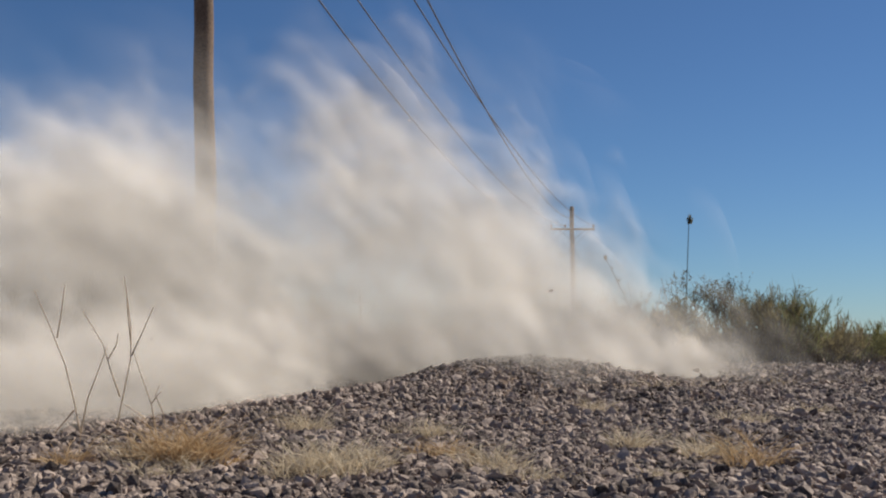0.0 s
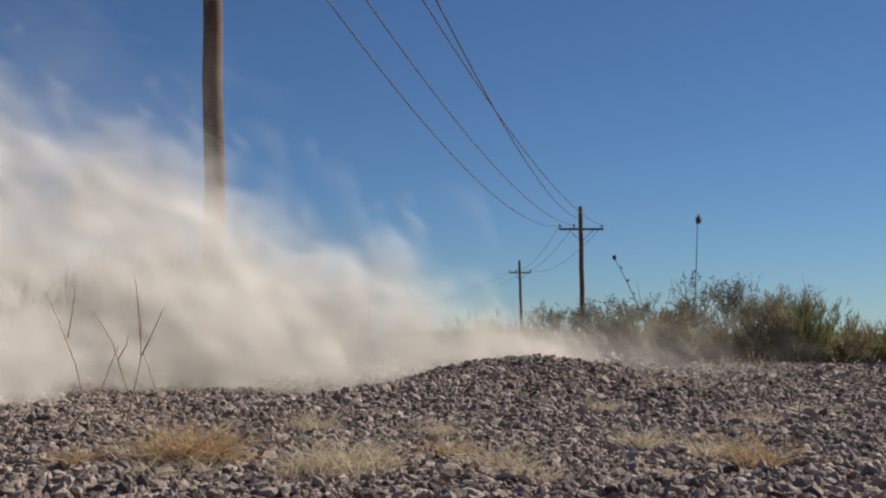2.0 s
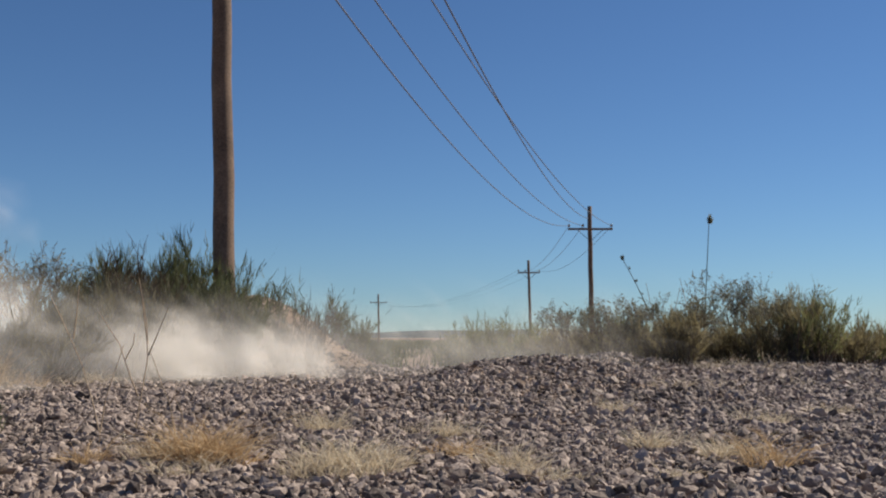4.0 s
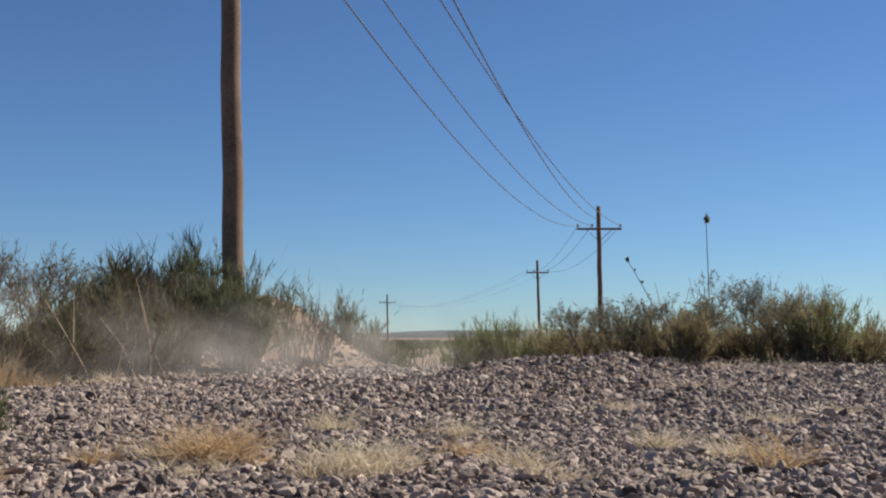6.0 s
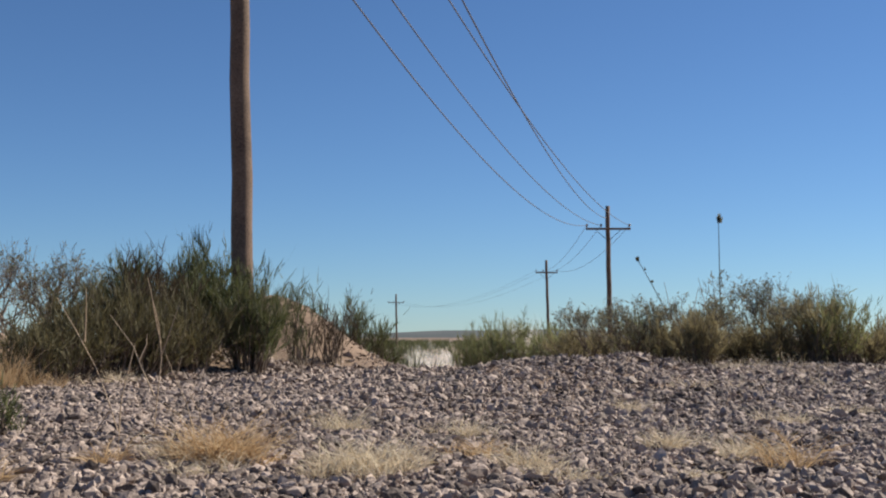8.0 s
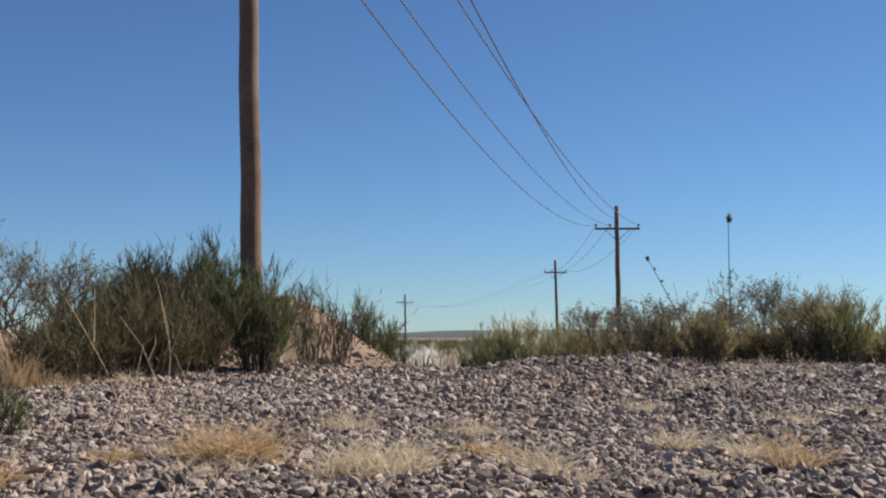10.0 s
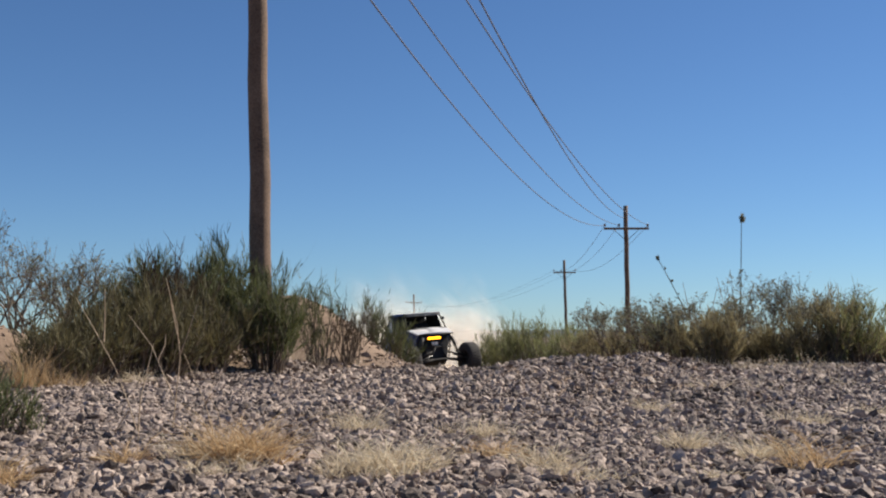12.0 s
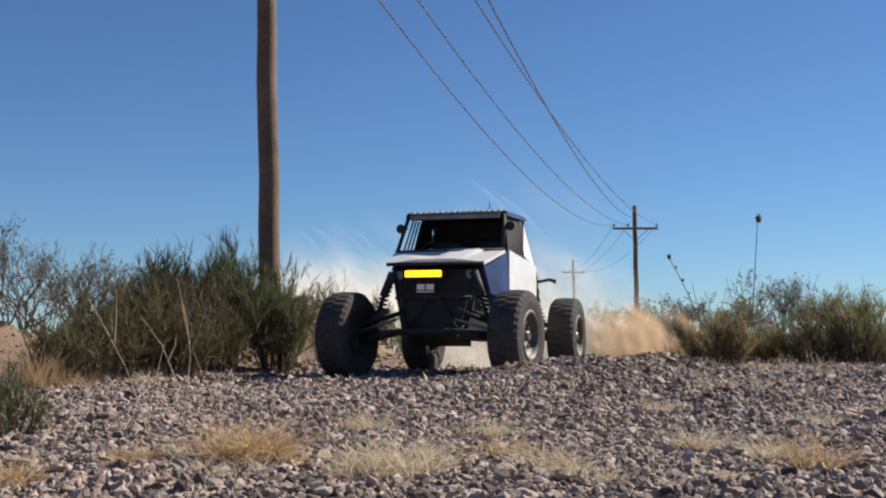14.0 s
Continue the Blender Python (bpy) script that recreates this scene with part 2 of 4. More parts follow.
def build_gravel():
    rng = np.random.default_rng(5)
    vs, fs, o = [], [], 0
    for n, y0, y1, size, V, Fa in ((62000, 2.9, 6.5, 0.0106, ICO_V, ICO_F), (60000, 6.5, 11, 0.0126, ICO_V, ICO_F), (56000, 11, 18, 0.0205, OCT_V, OCT_F), (32000, 18, 30, 0.03, OCT_V, OCT_F), (9000, 30, 60, 0.05, OCT_V, OCT_F)):
        x, y = scatter(rng, n, y0, y1)
        v, f = stones(rng, x, y, size, V, Fa)
        vs.append(v), fs.append(f + o)
        o += len(v)
    ob = raw("gravel", np.vstack(vs), np.vstack(fs), M_STONE)
    tagged(ob, "loose grey and brown crushed gravel covering the track", "gravel", kind="stuff")


build_gravel()


def build_clods():
    """Soil clods and pebbles on the banks beside the track."""
    rng = np.random.default_rng(15)
    x, y = rng.uniform(-9, 0, 9000), rng.uniform(10.5, 25, 9000)
    ok = x < road_left(y) + 0.1
    v, f = stones(rng, x[ok], y[ok], 0.022, OCT_V, OCT_F, 0.1)
    tagged(raw("soil_clods", v, f, M_CLOD), "crumbly brown soil clods on the bank", "soil", kind="stuff")


build_clods()


# ---- poles and wires ----
def utility_pole(foot, top, r0, r1, arm_z, arm_half, label, turn=0.0):
    """Foot and top centres; a crossarm with three insulators."""
    foot, top = Vector(foot), Vector(top)
    root = empty("utility_pole", Matrix.Translation(foot))
    d = top - foot
    bm = bmesh.new()
    n = 14
    tube(bm, [d * (i / n) + Vector((0.012 * math.sin(i * 1.9), 0, 0)) * r0 / 0.16 for i in range(n + 1)], [r0 + (r1 - r0) * i / n for i in range(n + 1)], 14)
    part("pole", bm, M_POLE, root)
    c = d * ((arm_z - foot.z) / d.z)
    ax = Vector((math.cos(turn), math.sin(turn), 0))
    bm = bmesh.new()
    h = Matrix.Translation(c - Vector((-ax.y, ax.x, 0)) * r1 * 1.35) @ Matrix.Rotation(turn, 4, "Z")
    r = bmesh.ops.create_cube(bm, size=1, matrix=h @ Matrix.Diagonal((arm_half * 2, 0.1, 0.13, 1)))
    bmesh.ops.bevel(bm, geom=bm.edges[:], offset=0.012, segments=1, affect="EDGES")
    part("crossarm", bm, M_POLE, root)
    for s in (-1, 1):
        bm = bmesh.new()
        tube(bm, [c + ax * s * 0.75 - Vector((-ax.y, ax.x, 0)) * r1 + Vector((0, 0, -0.06)), c + Vector((0, 0, -0.75)) - Vector((-ax.y, ax.x, 0)) * r1], 0.018, 5)
        part("brace", bm, M_IRON, root)
    for q in (-arm_half * 0.95, -arm_half * 0.32, arm_half * 0.95):
        bm = bmesh.new()
        b = c + ax * q - Vector((-ax.y, ax.x, 0)) * r1 * 1.35 + Vector((0, 0, 0.06))
        tube(bm, [b, b + Vector((0, 0, 0.08)), b + Vector((0, 0, 0.09)), b + Vector((0, 0, 0.15)), b + Vector((0, 0, 0.16)), b + Vector((0, 0, 0.24))], [0.02, 0.02, 0.075, 0.05, 0.085, 0.045], 8)
        part("insulator", bm, M_PORC, root)
    return tagged(root, label, "utility pole", "utility poles")


def wire(a, b, sag, r=0.009):
    a, b = Vector(a), Vector(b)
    bm = bmesh.new()
    tube(bm, [a.lerp(b, t) - Vector((0, 0, 4 * sag * t * (1 - t))) for t in [i / 40 for i in range(41)]], r, 5)
    me = bpy.data.meshes.new("power_line")
    bm.to_mesh(me)
    bm.free()
    me.materials.append(M_WIRE)
    return tagged(new("power_line", me), "thin dark overhead power line sagging between poles", "power line", "power lines")


utility_pole((-2.825, 16.1, -0.1), (-3.075, 16.1, 9.75), 0.157, 0.118, 9.25, 1.3, "brown weathered wooden utility pole rising from the shrubs")
utility_pole((9.85, 70, -2.0), (9.754, 70, 8.4), 0.17, 0.13, 6.99, 1.36, "wooden utility pole with a crossarm carrying power lines")
utility_pole((10.55, 120, -2.0), (10.28, 120, 8.37), 0.17, 0.13, 7.07, 1.15, "distant wooden utility pole with a crossarm beyond the scrub")
utility_pole((-9.55, 218, -2.0), (-9.71, 218, 8.38), 0.2, 0.15, 6.8, 1.55, "far small wooden utility pole with a crossarm")
W0 = [(-3.6, 16.0, 8.45), (-3.6, 16.0, 9.5), (-2.5, 16.0, 9.5), (-1.0, 16.0, 7.7)]
W1 = [(8.45, 69.8, 7.2), (9.30, 69.8, 7.2), (11.05, 69.8, 7.2), (9.65, 69.9, 7.65)]
W2 = [(9.18, 119.8, 7.28), (9.88, 119.8, 7.28), (11.33, 119.8, 7.28)]
W3 = [(-11.1, 217.8, 7.0), (-10.2, 217.8, 7.0), (-8.2, 217.8, 7.0)]
for a, b, sag in zip(W0, W1, (1.8, 1.6, 1.4, 1.2)):
    wire(a, b, sag, 0.018)
for a, b in zip(W1, W2):
    wire(a, b, 1.0, 0.013)
for a, b in zip(W2, W3):
    wire(a, b, 2.2, 0.008)


# ---- plants ----
def shrub(x, y, height, radius, seed, leaf=None, stems=46, per=70, label="", lean=0.0, fine=0.006, category="shrub"):
    """A broom-like desert shrub: woody stems fanned from the root, side branches on them, and short thin shoots on those."""
    rng = np.random.default_rng(seed)
    root = empty("shrub", Matrix.Translation((x, y, gz(x, y) - 0.03)))
    az, out = rng.uniform(0, 2 * np.pi, stems), np.sqrt(rng.random(stems))
    tops = np.stack([np.cos(az) * out * radius * 1.05 + lean * height, np.sin(az) * out * radius, height * (1 - 0.4 * out ** 2) * rng.uniform(0.55, 0.98, stems)], 1)
    foot = tops * np.array([0.35, 0.35, 0]) + rng.normal(size=(stems, 3)) * np.array([0.06, 0.06, 0])
    mid = foot * 0.5 + tops * 0.5 + np.array([0, 0, 0.05 * height]) + rng.normal(size=(stems, 3)) * 0.04
    bm = bmesh.new()
    for a, m, b in zip(foot, mid, tops):
        tube(bm, [a, m, b], [0.010 + fine, 0.007, 0.003], 4)

    def along(k, t):
        return ((1 - t) ** 2)[:, None] * foot[k] + (2 * t * (1 - t))[:, None] * mid[k] + (t ** 2)[:, None] * tops[k]

    nb = stems * 7
    kb = rng.integers(0, stems, nb)
    b0 = along(kb, 1 - 0.85 * rng.random(nb) ** 1.2)
    d = tops[kb] - foot[kb]
    d /= np.linalg.norm(d, axis=1)[:, None]
    d = d * 0.5 + np.array([0, 0, 0.45]) + rng.normal(size=(nb, 3)) * 0.42
    b1 = b0 + d * (rng.uniform(0.10, 0.27, nb) * height ** 0.7)[:, None]
    for a, b in zip(b0[::2], b1[::2]):
        tube(bm, [a, b], [0.004, 0.0015], 3)
    part("trunk", bm, M_TWIG, root)
    n = per * stems
    k = rng.integers(0, nb, n)
    t = rng.uniform(0.1, 1.0, (n, 1))
    b = b0[k] + (b1 - b0)[k] * t + rng.normal(size=(n, 3)) * 0.012
    d = (b1 - b0)[k]
    d = d / (np.linalg.norm(d, axis=1)[:, None] + 1e-6) * 0.75 + np.array([0, 0, 0.35]) + rng.normal(size=(n, 3)) * 0.30
    ln = rng.uniform(0.05, 0.17, n) * height ** 0.6
    v, f = strips(b, b + d * ln[:, None], rng.uniform(0.5, 1.1, n) * fine, rng.normal(size=(n, 3)) * 0.01, rng)
    raw("crown", v, f, leaf or M_LEAF, root)
    return tagged(root, label or "dense olive green broom-like desert shrub", category, "desert shrubs")


def twig_tree(x, y, height, spread, seed, label, leafy=0.0, material=None, thick=0.03, depth=5, name="bush"):
    """A bare branching bush: forking limbs down to fine twigs, with few small leaves."""
    rng = random.Random(seed)
    root = empty(name, Matrix.Translation((x, y, gz(x, y) - 0.03)))
    bm, ends = bmesh.new(), []

    def grow(p, d, ln, r, k):
        q = p + d * ln
        bend = Vector((rng.gauss(0, 1), rng.gauss(0, 1), rng.gauss(0, 1))) * ln * 0.08
        tube(bm, [p, p.lerp(q, 0.5) + bend, q], [r, r * 0.85, r * 0.65], 4)
        if k < depth - 1:
            ends.append((p.lerp(q, 0.5), q))
        if k == 0:
            return
        for _ in range(rng.choice((2, 3, 3))):
            e = (d + Vector((rng.gauss(0, spread), rng.gauss(0, spread), rng.gauss(0.08, 0.3)))).normalized()
            grow(p.lerp(q, rng.uniform(0.55, 1)), e, ln * rng.uniform(0.6, 0.88), r * 0.62, k - 1)

    for i in range(5):
        a = rng.uniform(0, 6.28)
        grow(Vector((0.06 * math.cos(a), 0.06 * math.sin(a), 0)), Vector((0.55 * math.cos(a), 0.55 * math.sin(a), 1)).normalized(), height * 0.3, thick, depth)
    part("trunk", bm, M_TWIG, root)
    if leafy:
        g = np.random.default_rng(seed)
        n = int(len(ends) * leafy)
        k = g.integers(0, len(ends), n)
        P = np.array([tuple(e[0]) for e in ends])[k]
        Q = np.array([tuple(e[1]) for e in ends])[k]
        b = P + (Q - P) * g.random((n, 1)) + g.normal(size=(n, 3)) * 0.02
        tip = b + g.normal(size=(n, 3)) * 0.035 + np.array([0, 0, 0.02])
        v, f = strips(b, tip, g.uniform(0.006, 0.013, n), np.zeros((n, 3)), g)
        raw("crown", v, f, material or M_LEAF_GREY, root)
    return tagged(root, label, "bush", "desert bushes")


def tuft(x, y, radius, height, n, seed, material, label, flat=0.8):
    rng = np.random.default_rng(seed)
    root = empty("dry_grass", Matrix.Translation((x, y, gz(x, y) - 0.01)))
    m = max(4, n // 22)
    az, o = rng.uniform(0, 2 * np.pi, m), radius * rng.random(m) ** 0.7
    k = rng.integers(0, m, n)
    b = np.stack([np.cos(az) * o, np.sin(az) * o, np.zeros(m)], 1)[k] + rng.normal(size=(n, 3)) * radius * 0.06
    b[:, 2] = ground_z(x + b[:, 0], y + b[:, 1]) - gz(x, y) - 0.01
    a2 = rng.uniform(0, 2 * np.pi, n)
    ln = height * rng.uniform(0.45, 1.1, m)[k] * rng.uniform(0.4, 1.0, n)
    d = np.stack([np.cos(a2) * flat, np.sin(a2) * flat, rng.uniform(0.25, 1, n)], 1)
    d /= np.linalg.norm(d, axis=1)[:, None]
    tip = b + d * ln[:, None]
    v, f = strips(b, tip, rng.uniform(0.0010, 0.0023, n), np.stack([np.zeros(n), np.zeros(n), ln * 0.15], 1), rng)
    raw("tuft", v, f, material, root)
    return tagged(root, label, "grass", "dry grass tufts")


def at_px(xr, d):
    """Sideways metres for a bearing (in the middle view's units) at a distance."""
    return (xr - 784) / F * d


i = 0
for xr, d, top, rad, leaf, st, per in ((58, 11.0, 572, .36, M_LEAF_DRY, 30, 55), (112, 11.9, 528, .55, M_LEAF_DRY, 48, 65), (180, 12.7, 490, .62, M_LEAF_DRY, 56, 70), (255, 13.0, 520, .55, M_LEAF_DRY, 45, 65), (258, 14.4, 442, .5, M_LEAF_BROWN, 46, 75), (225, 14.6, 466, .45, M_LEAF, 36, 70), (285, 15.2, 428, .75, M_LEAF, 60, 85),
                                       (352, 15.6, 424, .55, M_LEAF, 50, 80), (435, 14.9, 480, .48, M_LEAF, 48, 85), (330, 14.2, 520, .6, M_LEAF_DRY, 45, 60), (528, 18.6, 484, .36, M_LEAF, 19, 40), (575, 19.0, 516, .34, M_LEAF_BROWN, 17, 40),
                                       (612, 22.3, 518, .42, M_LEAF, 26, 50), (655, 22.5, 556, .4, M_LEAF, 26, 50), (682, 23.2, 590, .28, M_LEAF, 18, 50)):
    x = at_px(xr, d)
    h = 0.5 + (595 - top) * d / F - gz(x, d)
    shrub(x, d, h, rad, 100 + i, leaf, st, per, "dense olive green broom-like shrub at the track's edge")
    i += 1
# right-hand thicket, in the leaf colours brightened to lift its shaded side
for xr, d, top, rad, leaf in ((828, 38, 582, .75, M_LEAF_LIFT), (850, 37, 566, .7, M_LEAF_LIFT), (880, 36, 552, .8, M_LEAF_LIFT), (915, 35, 560, .9, M_LEAF_LIFT), (950, 33, 572, .9, M_LEAF_LIFT), (985, 31, 576, .9, M_LEAF_LIFT), (1010, 28, 582, .8, M_LEAF_DRY_LIFT), (1045, 30, 580, .8, M_LEAF_DRY_LIFT), (1090, 27, 560, .8, M_LEAF_DRY_LIFT),
                              (1140, 25, 560, .8, M_LEAF_LIFT), (1180, 23, 575, .7, M_LEAF_DRY_LIFT), (1225, 21, 545, .5, M_LEAF_DRY_LIFT), (1270, 22, 575, .7, M_LEAF_DRY_LIFT), (1310, 21.5, 572, .7, M_LEAF_DRY_LIFT), (1370, 21, 555, .7, M_LEAF_DRY_LIFT), (1425, 20.5, 520, .6, M_LEAF_DRY_LIFT), (1232, 18.6, 552, .3, M_LEAF_DRY_LIFT),
                              (1480, 20.5, 523, .6, M_LEAF_LIFT), (1530, 21, 562, .7, M_LEAF_DRY_LIFT), (1580, 22, 568, .8, M_LEAF_LIFT), (1640, 23, 570, .8, M_LEAF_DRY_LIFT)):
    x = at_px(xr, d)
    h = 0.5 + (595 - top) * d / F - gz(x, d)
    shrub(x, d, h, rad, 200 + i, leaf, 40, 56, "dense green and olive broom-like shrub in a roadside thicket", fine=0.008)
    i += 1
for xr, d, top, sd in ((-20, 18.5, 395, 3), (55, 19, 450, 4)):
    x = at_px(xr, d)
    twig_tree(x, d, (0.5 + (595 - top) * d / F - gz(x, d)) * 1.35, 0.42, sd, "nearly bare grey branching bush behind the mound", 1.2)
for xr, d, top, sd in ((1044, 27, 542, 5), (1110, 24, 532, 6), (1160, 24, 535, 7), (1310, 22.5, 500, 8), (1345, 23, 508, 9), (1235, 20, 530, 10), (1440, 21.5, 515, 11)):
    x = at_px(xr, d)
    twig_tree(x, d, (0.5 + (595 - top) * d / F - gz(x, d)) * 1.33, 0.42, sd, "airy small-leaved grey green bush in the thicket", 1.3, M_LEAF_GREY, 0.018)


# dry grass on the gravel: bearing, distance, radius, height, blades, material
GOLD, PALE = "golden dry grass tuft growing through the gravel", "pale straw-coloured dry grass tuft on the gravel"
for k, (xr, d, rad, h, n, m) in enumerate(((395, 4.5, .17, .16, 420, 1), (335, 4.6, .16, .11, 260, 0), (350, 4.25, .14, .08, 220, 0), (635, 4.15, .19, .12, 520, 0), (690, 4.3, .12, .10, 240, 0), (605, 6.0, .14, .12, 160, 0), (805, 5.8, .16, .11, 180, 0), (830, 4.7, .12, .08, 240, 1), (1005, 4.1, .18, .06, 320, 0),
                                             (930, 4.3, .1, .11, 150, 0), (1175, 5.2, .10, .11, 200, 0), (1305, 4.75, .09, .11, 220, 0), (1255, 9.3, .34, .12, 260, 0), (1310, 10.5, .3, .12, 160, 0), (1385, 4.3, .10, .13, 130, 1), (1420, 11.5, .5, .14, 260, 0), (1530, 12.5, .6, .14, 260, 0), (1360, 14, .6, .14, 260, 0),
                                             (1480, 15, .7, .16, 300, 0), (1270, 16.5, .6, .2, 300, 0), (1330, 18, .8, .3, 400, 0), (1450, 18, .8, .22, 300, 0), (1210, 17.5, .5, .25, 260, 0), (1140, 17, .5, .18, 180, 0), (8, 10.6, .22, .4, 620, 1), (-30, 10.6, .25, .34, 420, 0), (75, 10.8, .2, .26, 320, 1), (160, 11.6, .3, .2, 200, 0), (215, 12.2, .3, .2, 200, 0),
                                             (-40, 3.9, .1, .1, 200, 1), (170, 4.4, .1, .1, 90, 1), (1500, 7.2, .2, .08, 120, 0), (1120, 7.6, .2, .1, 120, 0), (1370, 6.4, .15, .1, 110, 0), (300, 15.0, .5, .25, 200, 0), (480, 16.5, .5, .3, 260, 0), (560, 19.0, .4, .25, 200, 0), (1220, 4.05, .08, .08, 70, 0))):
    tuft(at_px(xr, d), d, rad * 1.1, h * (2.0 if d < 8 else 1.4), int(n * (2.0 if d < 8 else 0.7)), 300 + k, M_STRAW_GOLD if m else M_STRAW, GOLD if m else PALE, .4 if 10.5 < d < 11 else .8)


def stalk_plant(x, y, limbs, material, label, name, r=0.0042):
    """A dry weed: each limb a list of (across, up) metres from the root, rising a little in depth."""
    root = empty(name, Matrix.Translation((x, y, gz(x, y) - 0.02)))
    for k, pts in enumerate(limbs):
        bm = bmesh.new()
        n = len(pts)
        tube(bm, [(a * .93, 0.03 * math.sin(k * 2 + j), b * .93) for j, (a, b) in enumerate(pts)], [r * (1 - 0.65 * j / (n - 1)) for j in range(n)], 5)
        part("stem", bm, material, root)
    return tagged(root, label, "weed", "dry weeds")


WEED = "tall leafless dry weed stalk at the gravel's edge"
weeds = [stalk_plant(at_px(210, 5.75), 5.75, [[(0, 0), (-.05, .2), (-.105, .40), (-.19, .62), (-.26, .79)], [(-.15, .54), (-.125, .66), (-.10, .82)], [(0, .03), (.035, .22), (.10, .42), (.12, .50)], [(-.04, .16), (-.13, .06), (-.16, .02)]], M_TWIG_PALE, WEED, "dry_weed"),
         stalk_plant(at_px(267, 5.85), 5.85, [[(0, 0), (.03, .2), (.07, .42), (.075, .60), (.04, .86)], [(.075, .44), (.13, .55), (.20, .70)], [(.03, .22), (-.02, .36), (-.07, .50), (-.19, .68)], [(-.04, .42), (-.005, .5), (.0, .56)], [(.07, .5), (.055, .66), (.05, .80)]], M_TWIG_PALE, WEED, "dry_weed"),
         stalk_plant(at_px(340, 6.0), 6.0, [[(0, 0), (-.04, .17), (-.09, .30), (-.14, .46)], [(-.04, .17), (.0, .22), (.03, .24)], [(.06, -.02), (.04, .12), (-.01, .22), (.005, .27)]], M_TWIG_PALE, WEED, "dry_weed", .0036)]


def flower_stalk(x, y, h, bend, label, pods=0):
    """A tall thin agave-like stalk with a seed head at its tip."""
    root = empty("flower_stalk", Matrix.Translation((x, y, gz(x, y))))
    pts = [(bend * (k / 8) ** 2, 0, h * k / 8) for k in range(9)]
    bm = bmesh.new()
    tube(bm, pts, [.013 - .0008 * k for k in range(9)], 6)
    part("stalk", bm, M_LEAF_GREY, root)
    g = np.random.default_rng(int(h * 100))
    spots = [(Vector(pts[-1]), .095 if not pods else .055, 40)] + [(Vector(pts[7 - k]) + Vector((.02, 0, .06)), .035, 10) for k in range(pods)]
    for p, size, n in spots:
        b = np.array(p)[None] + g.normal(size=(n, 3)) * size * .18
        t = b + g.normal(size=(n, 3)) * size * np.array([.28, .28, .35]) + np.array([0, 0, size * 1.1])
        v, f = strips(b, t, g.uniform(.007, .016, n), np.zeros((n, 3)), g)
        raw("seed_head", v, f, M_LEAF_GREY if not pods else M_LEAF_DRY, root)
    return tagged(root, label, "plant", "flower stalks")


yucca = flower_stalk(at_px(1266, 22), 22, 0.5 + (595 - 393) * 22 / F - gz(at_px(1266, 22), 22), 0.0, "tall thin flower stalk with a pale seed head")
leaner = flower_stalk(at_px(1205, 23), 23, 0.5 + (595 - 445) * 23 / F - gz(at_px(1205, 23), 23), -.25, "leaning dark flower stalk with small pods", 3)
for xr, d, top, b in ((1160, 23.5, 500, -.1), (1225, 22, 492, -.12), (1185, 22.5, 508, .1)):
    x = at_px(xr + 25, d)
    bm = bmesh.new()
    h = .5 + (595 - top) * d / F - gz(x, d)
    tube(bm, [(0, 0, 0), (b * .3, 0, h * .5), (b * 2, 0, h)], [.012, .009, .004], 5)
    st = empty("flower_stalk", Matrix.Translation((x, d, gz(x, d))))
    part("stalk", bm, M_TWIG_PALE, st)
    tagged(st, "thin dry stalk rising above the thicket", "plant", "flower stalks")
shrub(at_px(-42, 5.6), 5.6, .28, .17, 77, M_LEAF, 22, 40, "small grey green weed growing in the gravel", fine=.004)


def build_backdrop():
    """A low ridge along the horizon, coloured blue-grey for the haze of distance, and the scrub of the plain before it.
    """
    n = 240
    a = np.radians(np.linspace(-60, 60, n))
    h = 5.5 + 2.2 * np.sin(a * 9 + 1) + 1.4 * np.sin(a * 23) + 0.8 * np.sin(a * 57 + 2)
    v = []
    for R, k in ((1500, 0), (1560, 1), (1700, 0.75), (2000, 0)):
        v.append(np.stack([R * np.sin(a), R * np.cos(a), np.where(k, h * k, -3.0)], 1))
    i = (np.arange(3)[:, None] * n + np.arange(n - 1)[None]).ravel()
    tagged(raw("backdrop", np.vstack(v), np.stack([i, i + 1, i + n + 1, i + n], 1), M_HILL_HAZE, smooth=True), "low far ridge on the horizon", "hill", kind="structure")
    g = np.random.default_rng(9)
    m = 1500
    d = np.sqrt(g.uniform(60 ** 2, 420 ** 2, m))
    x = g.uniform(-.5, .55, m) * d
    ok = (np.abs(x - np.interp(d, [50, 95, 135, 420], [1.8, 9, 14, 30])) > 3.5)
    x, d = x[ok], d[ok]
    m, k = len(x), 32
    c = np.stack([x, d, ground_z(x, d)], 1)
    s = g.uniform(.7, 1.7, m)
    b = (c[:, None, :] + g.normal(size=(m, k, 3)) * (s[:, None, None] * np.array([.5, .5, .0])) + np.array([0, 0, .1])).reshape(-1, 3)
    t = b + g.normal(size=(m * k, 3)) * .25 + np.stack([np.zeros(m * k), np.zeros(m * k), np.repeat(s, k) * g.uniform(.4, 1, m * k)], 1)
    v, f = strips(b, t, np.full(m * k, .045), np.zeros((m * k, 3)), g)
    tagged(raw("far_scrub", v, f, M_LEAF), "far low green desert scrub on the plain", "scrub", kind="stuff")


build_backdrop()


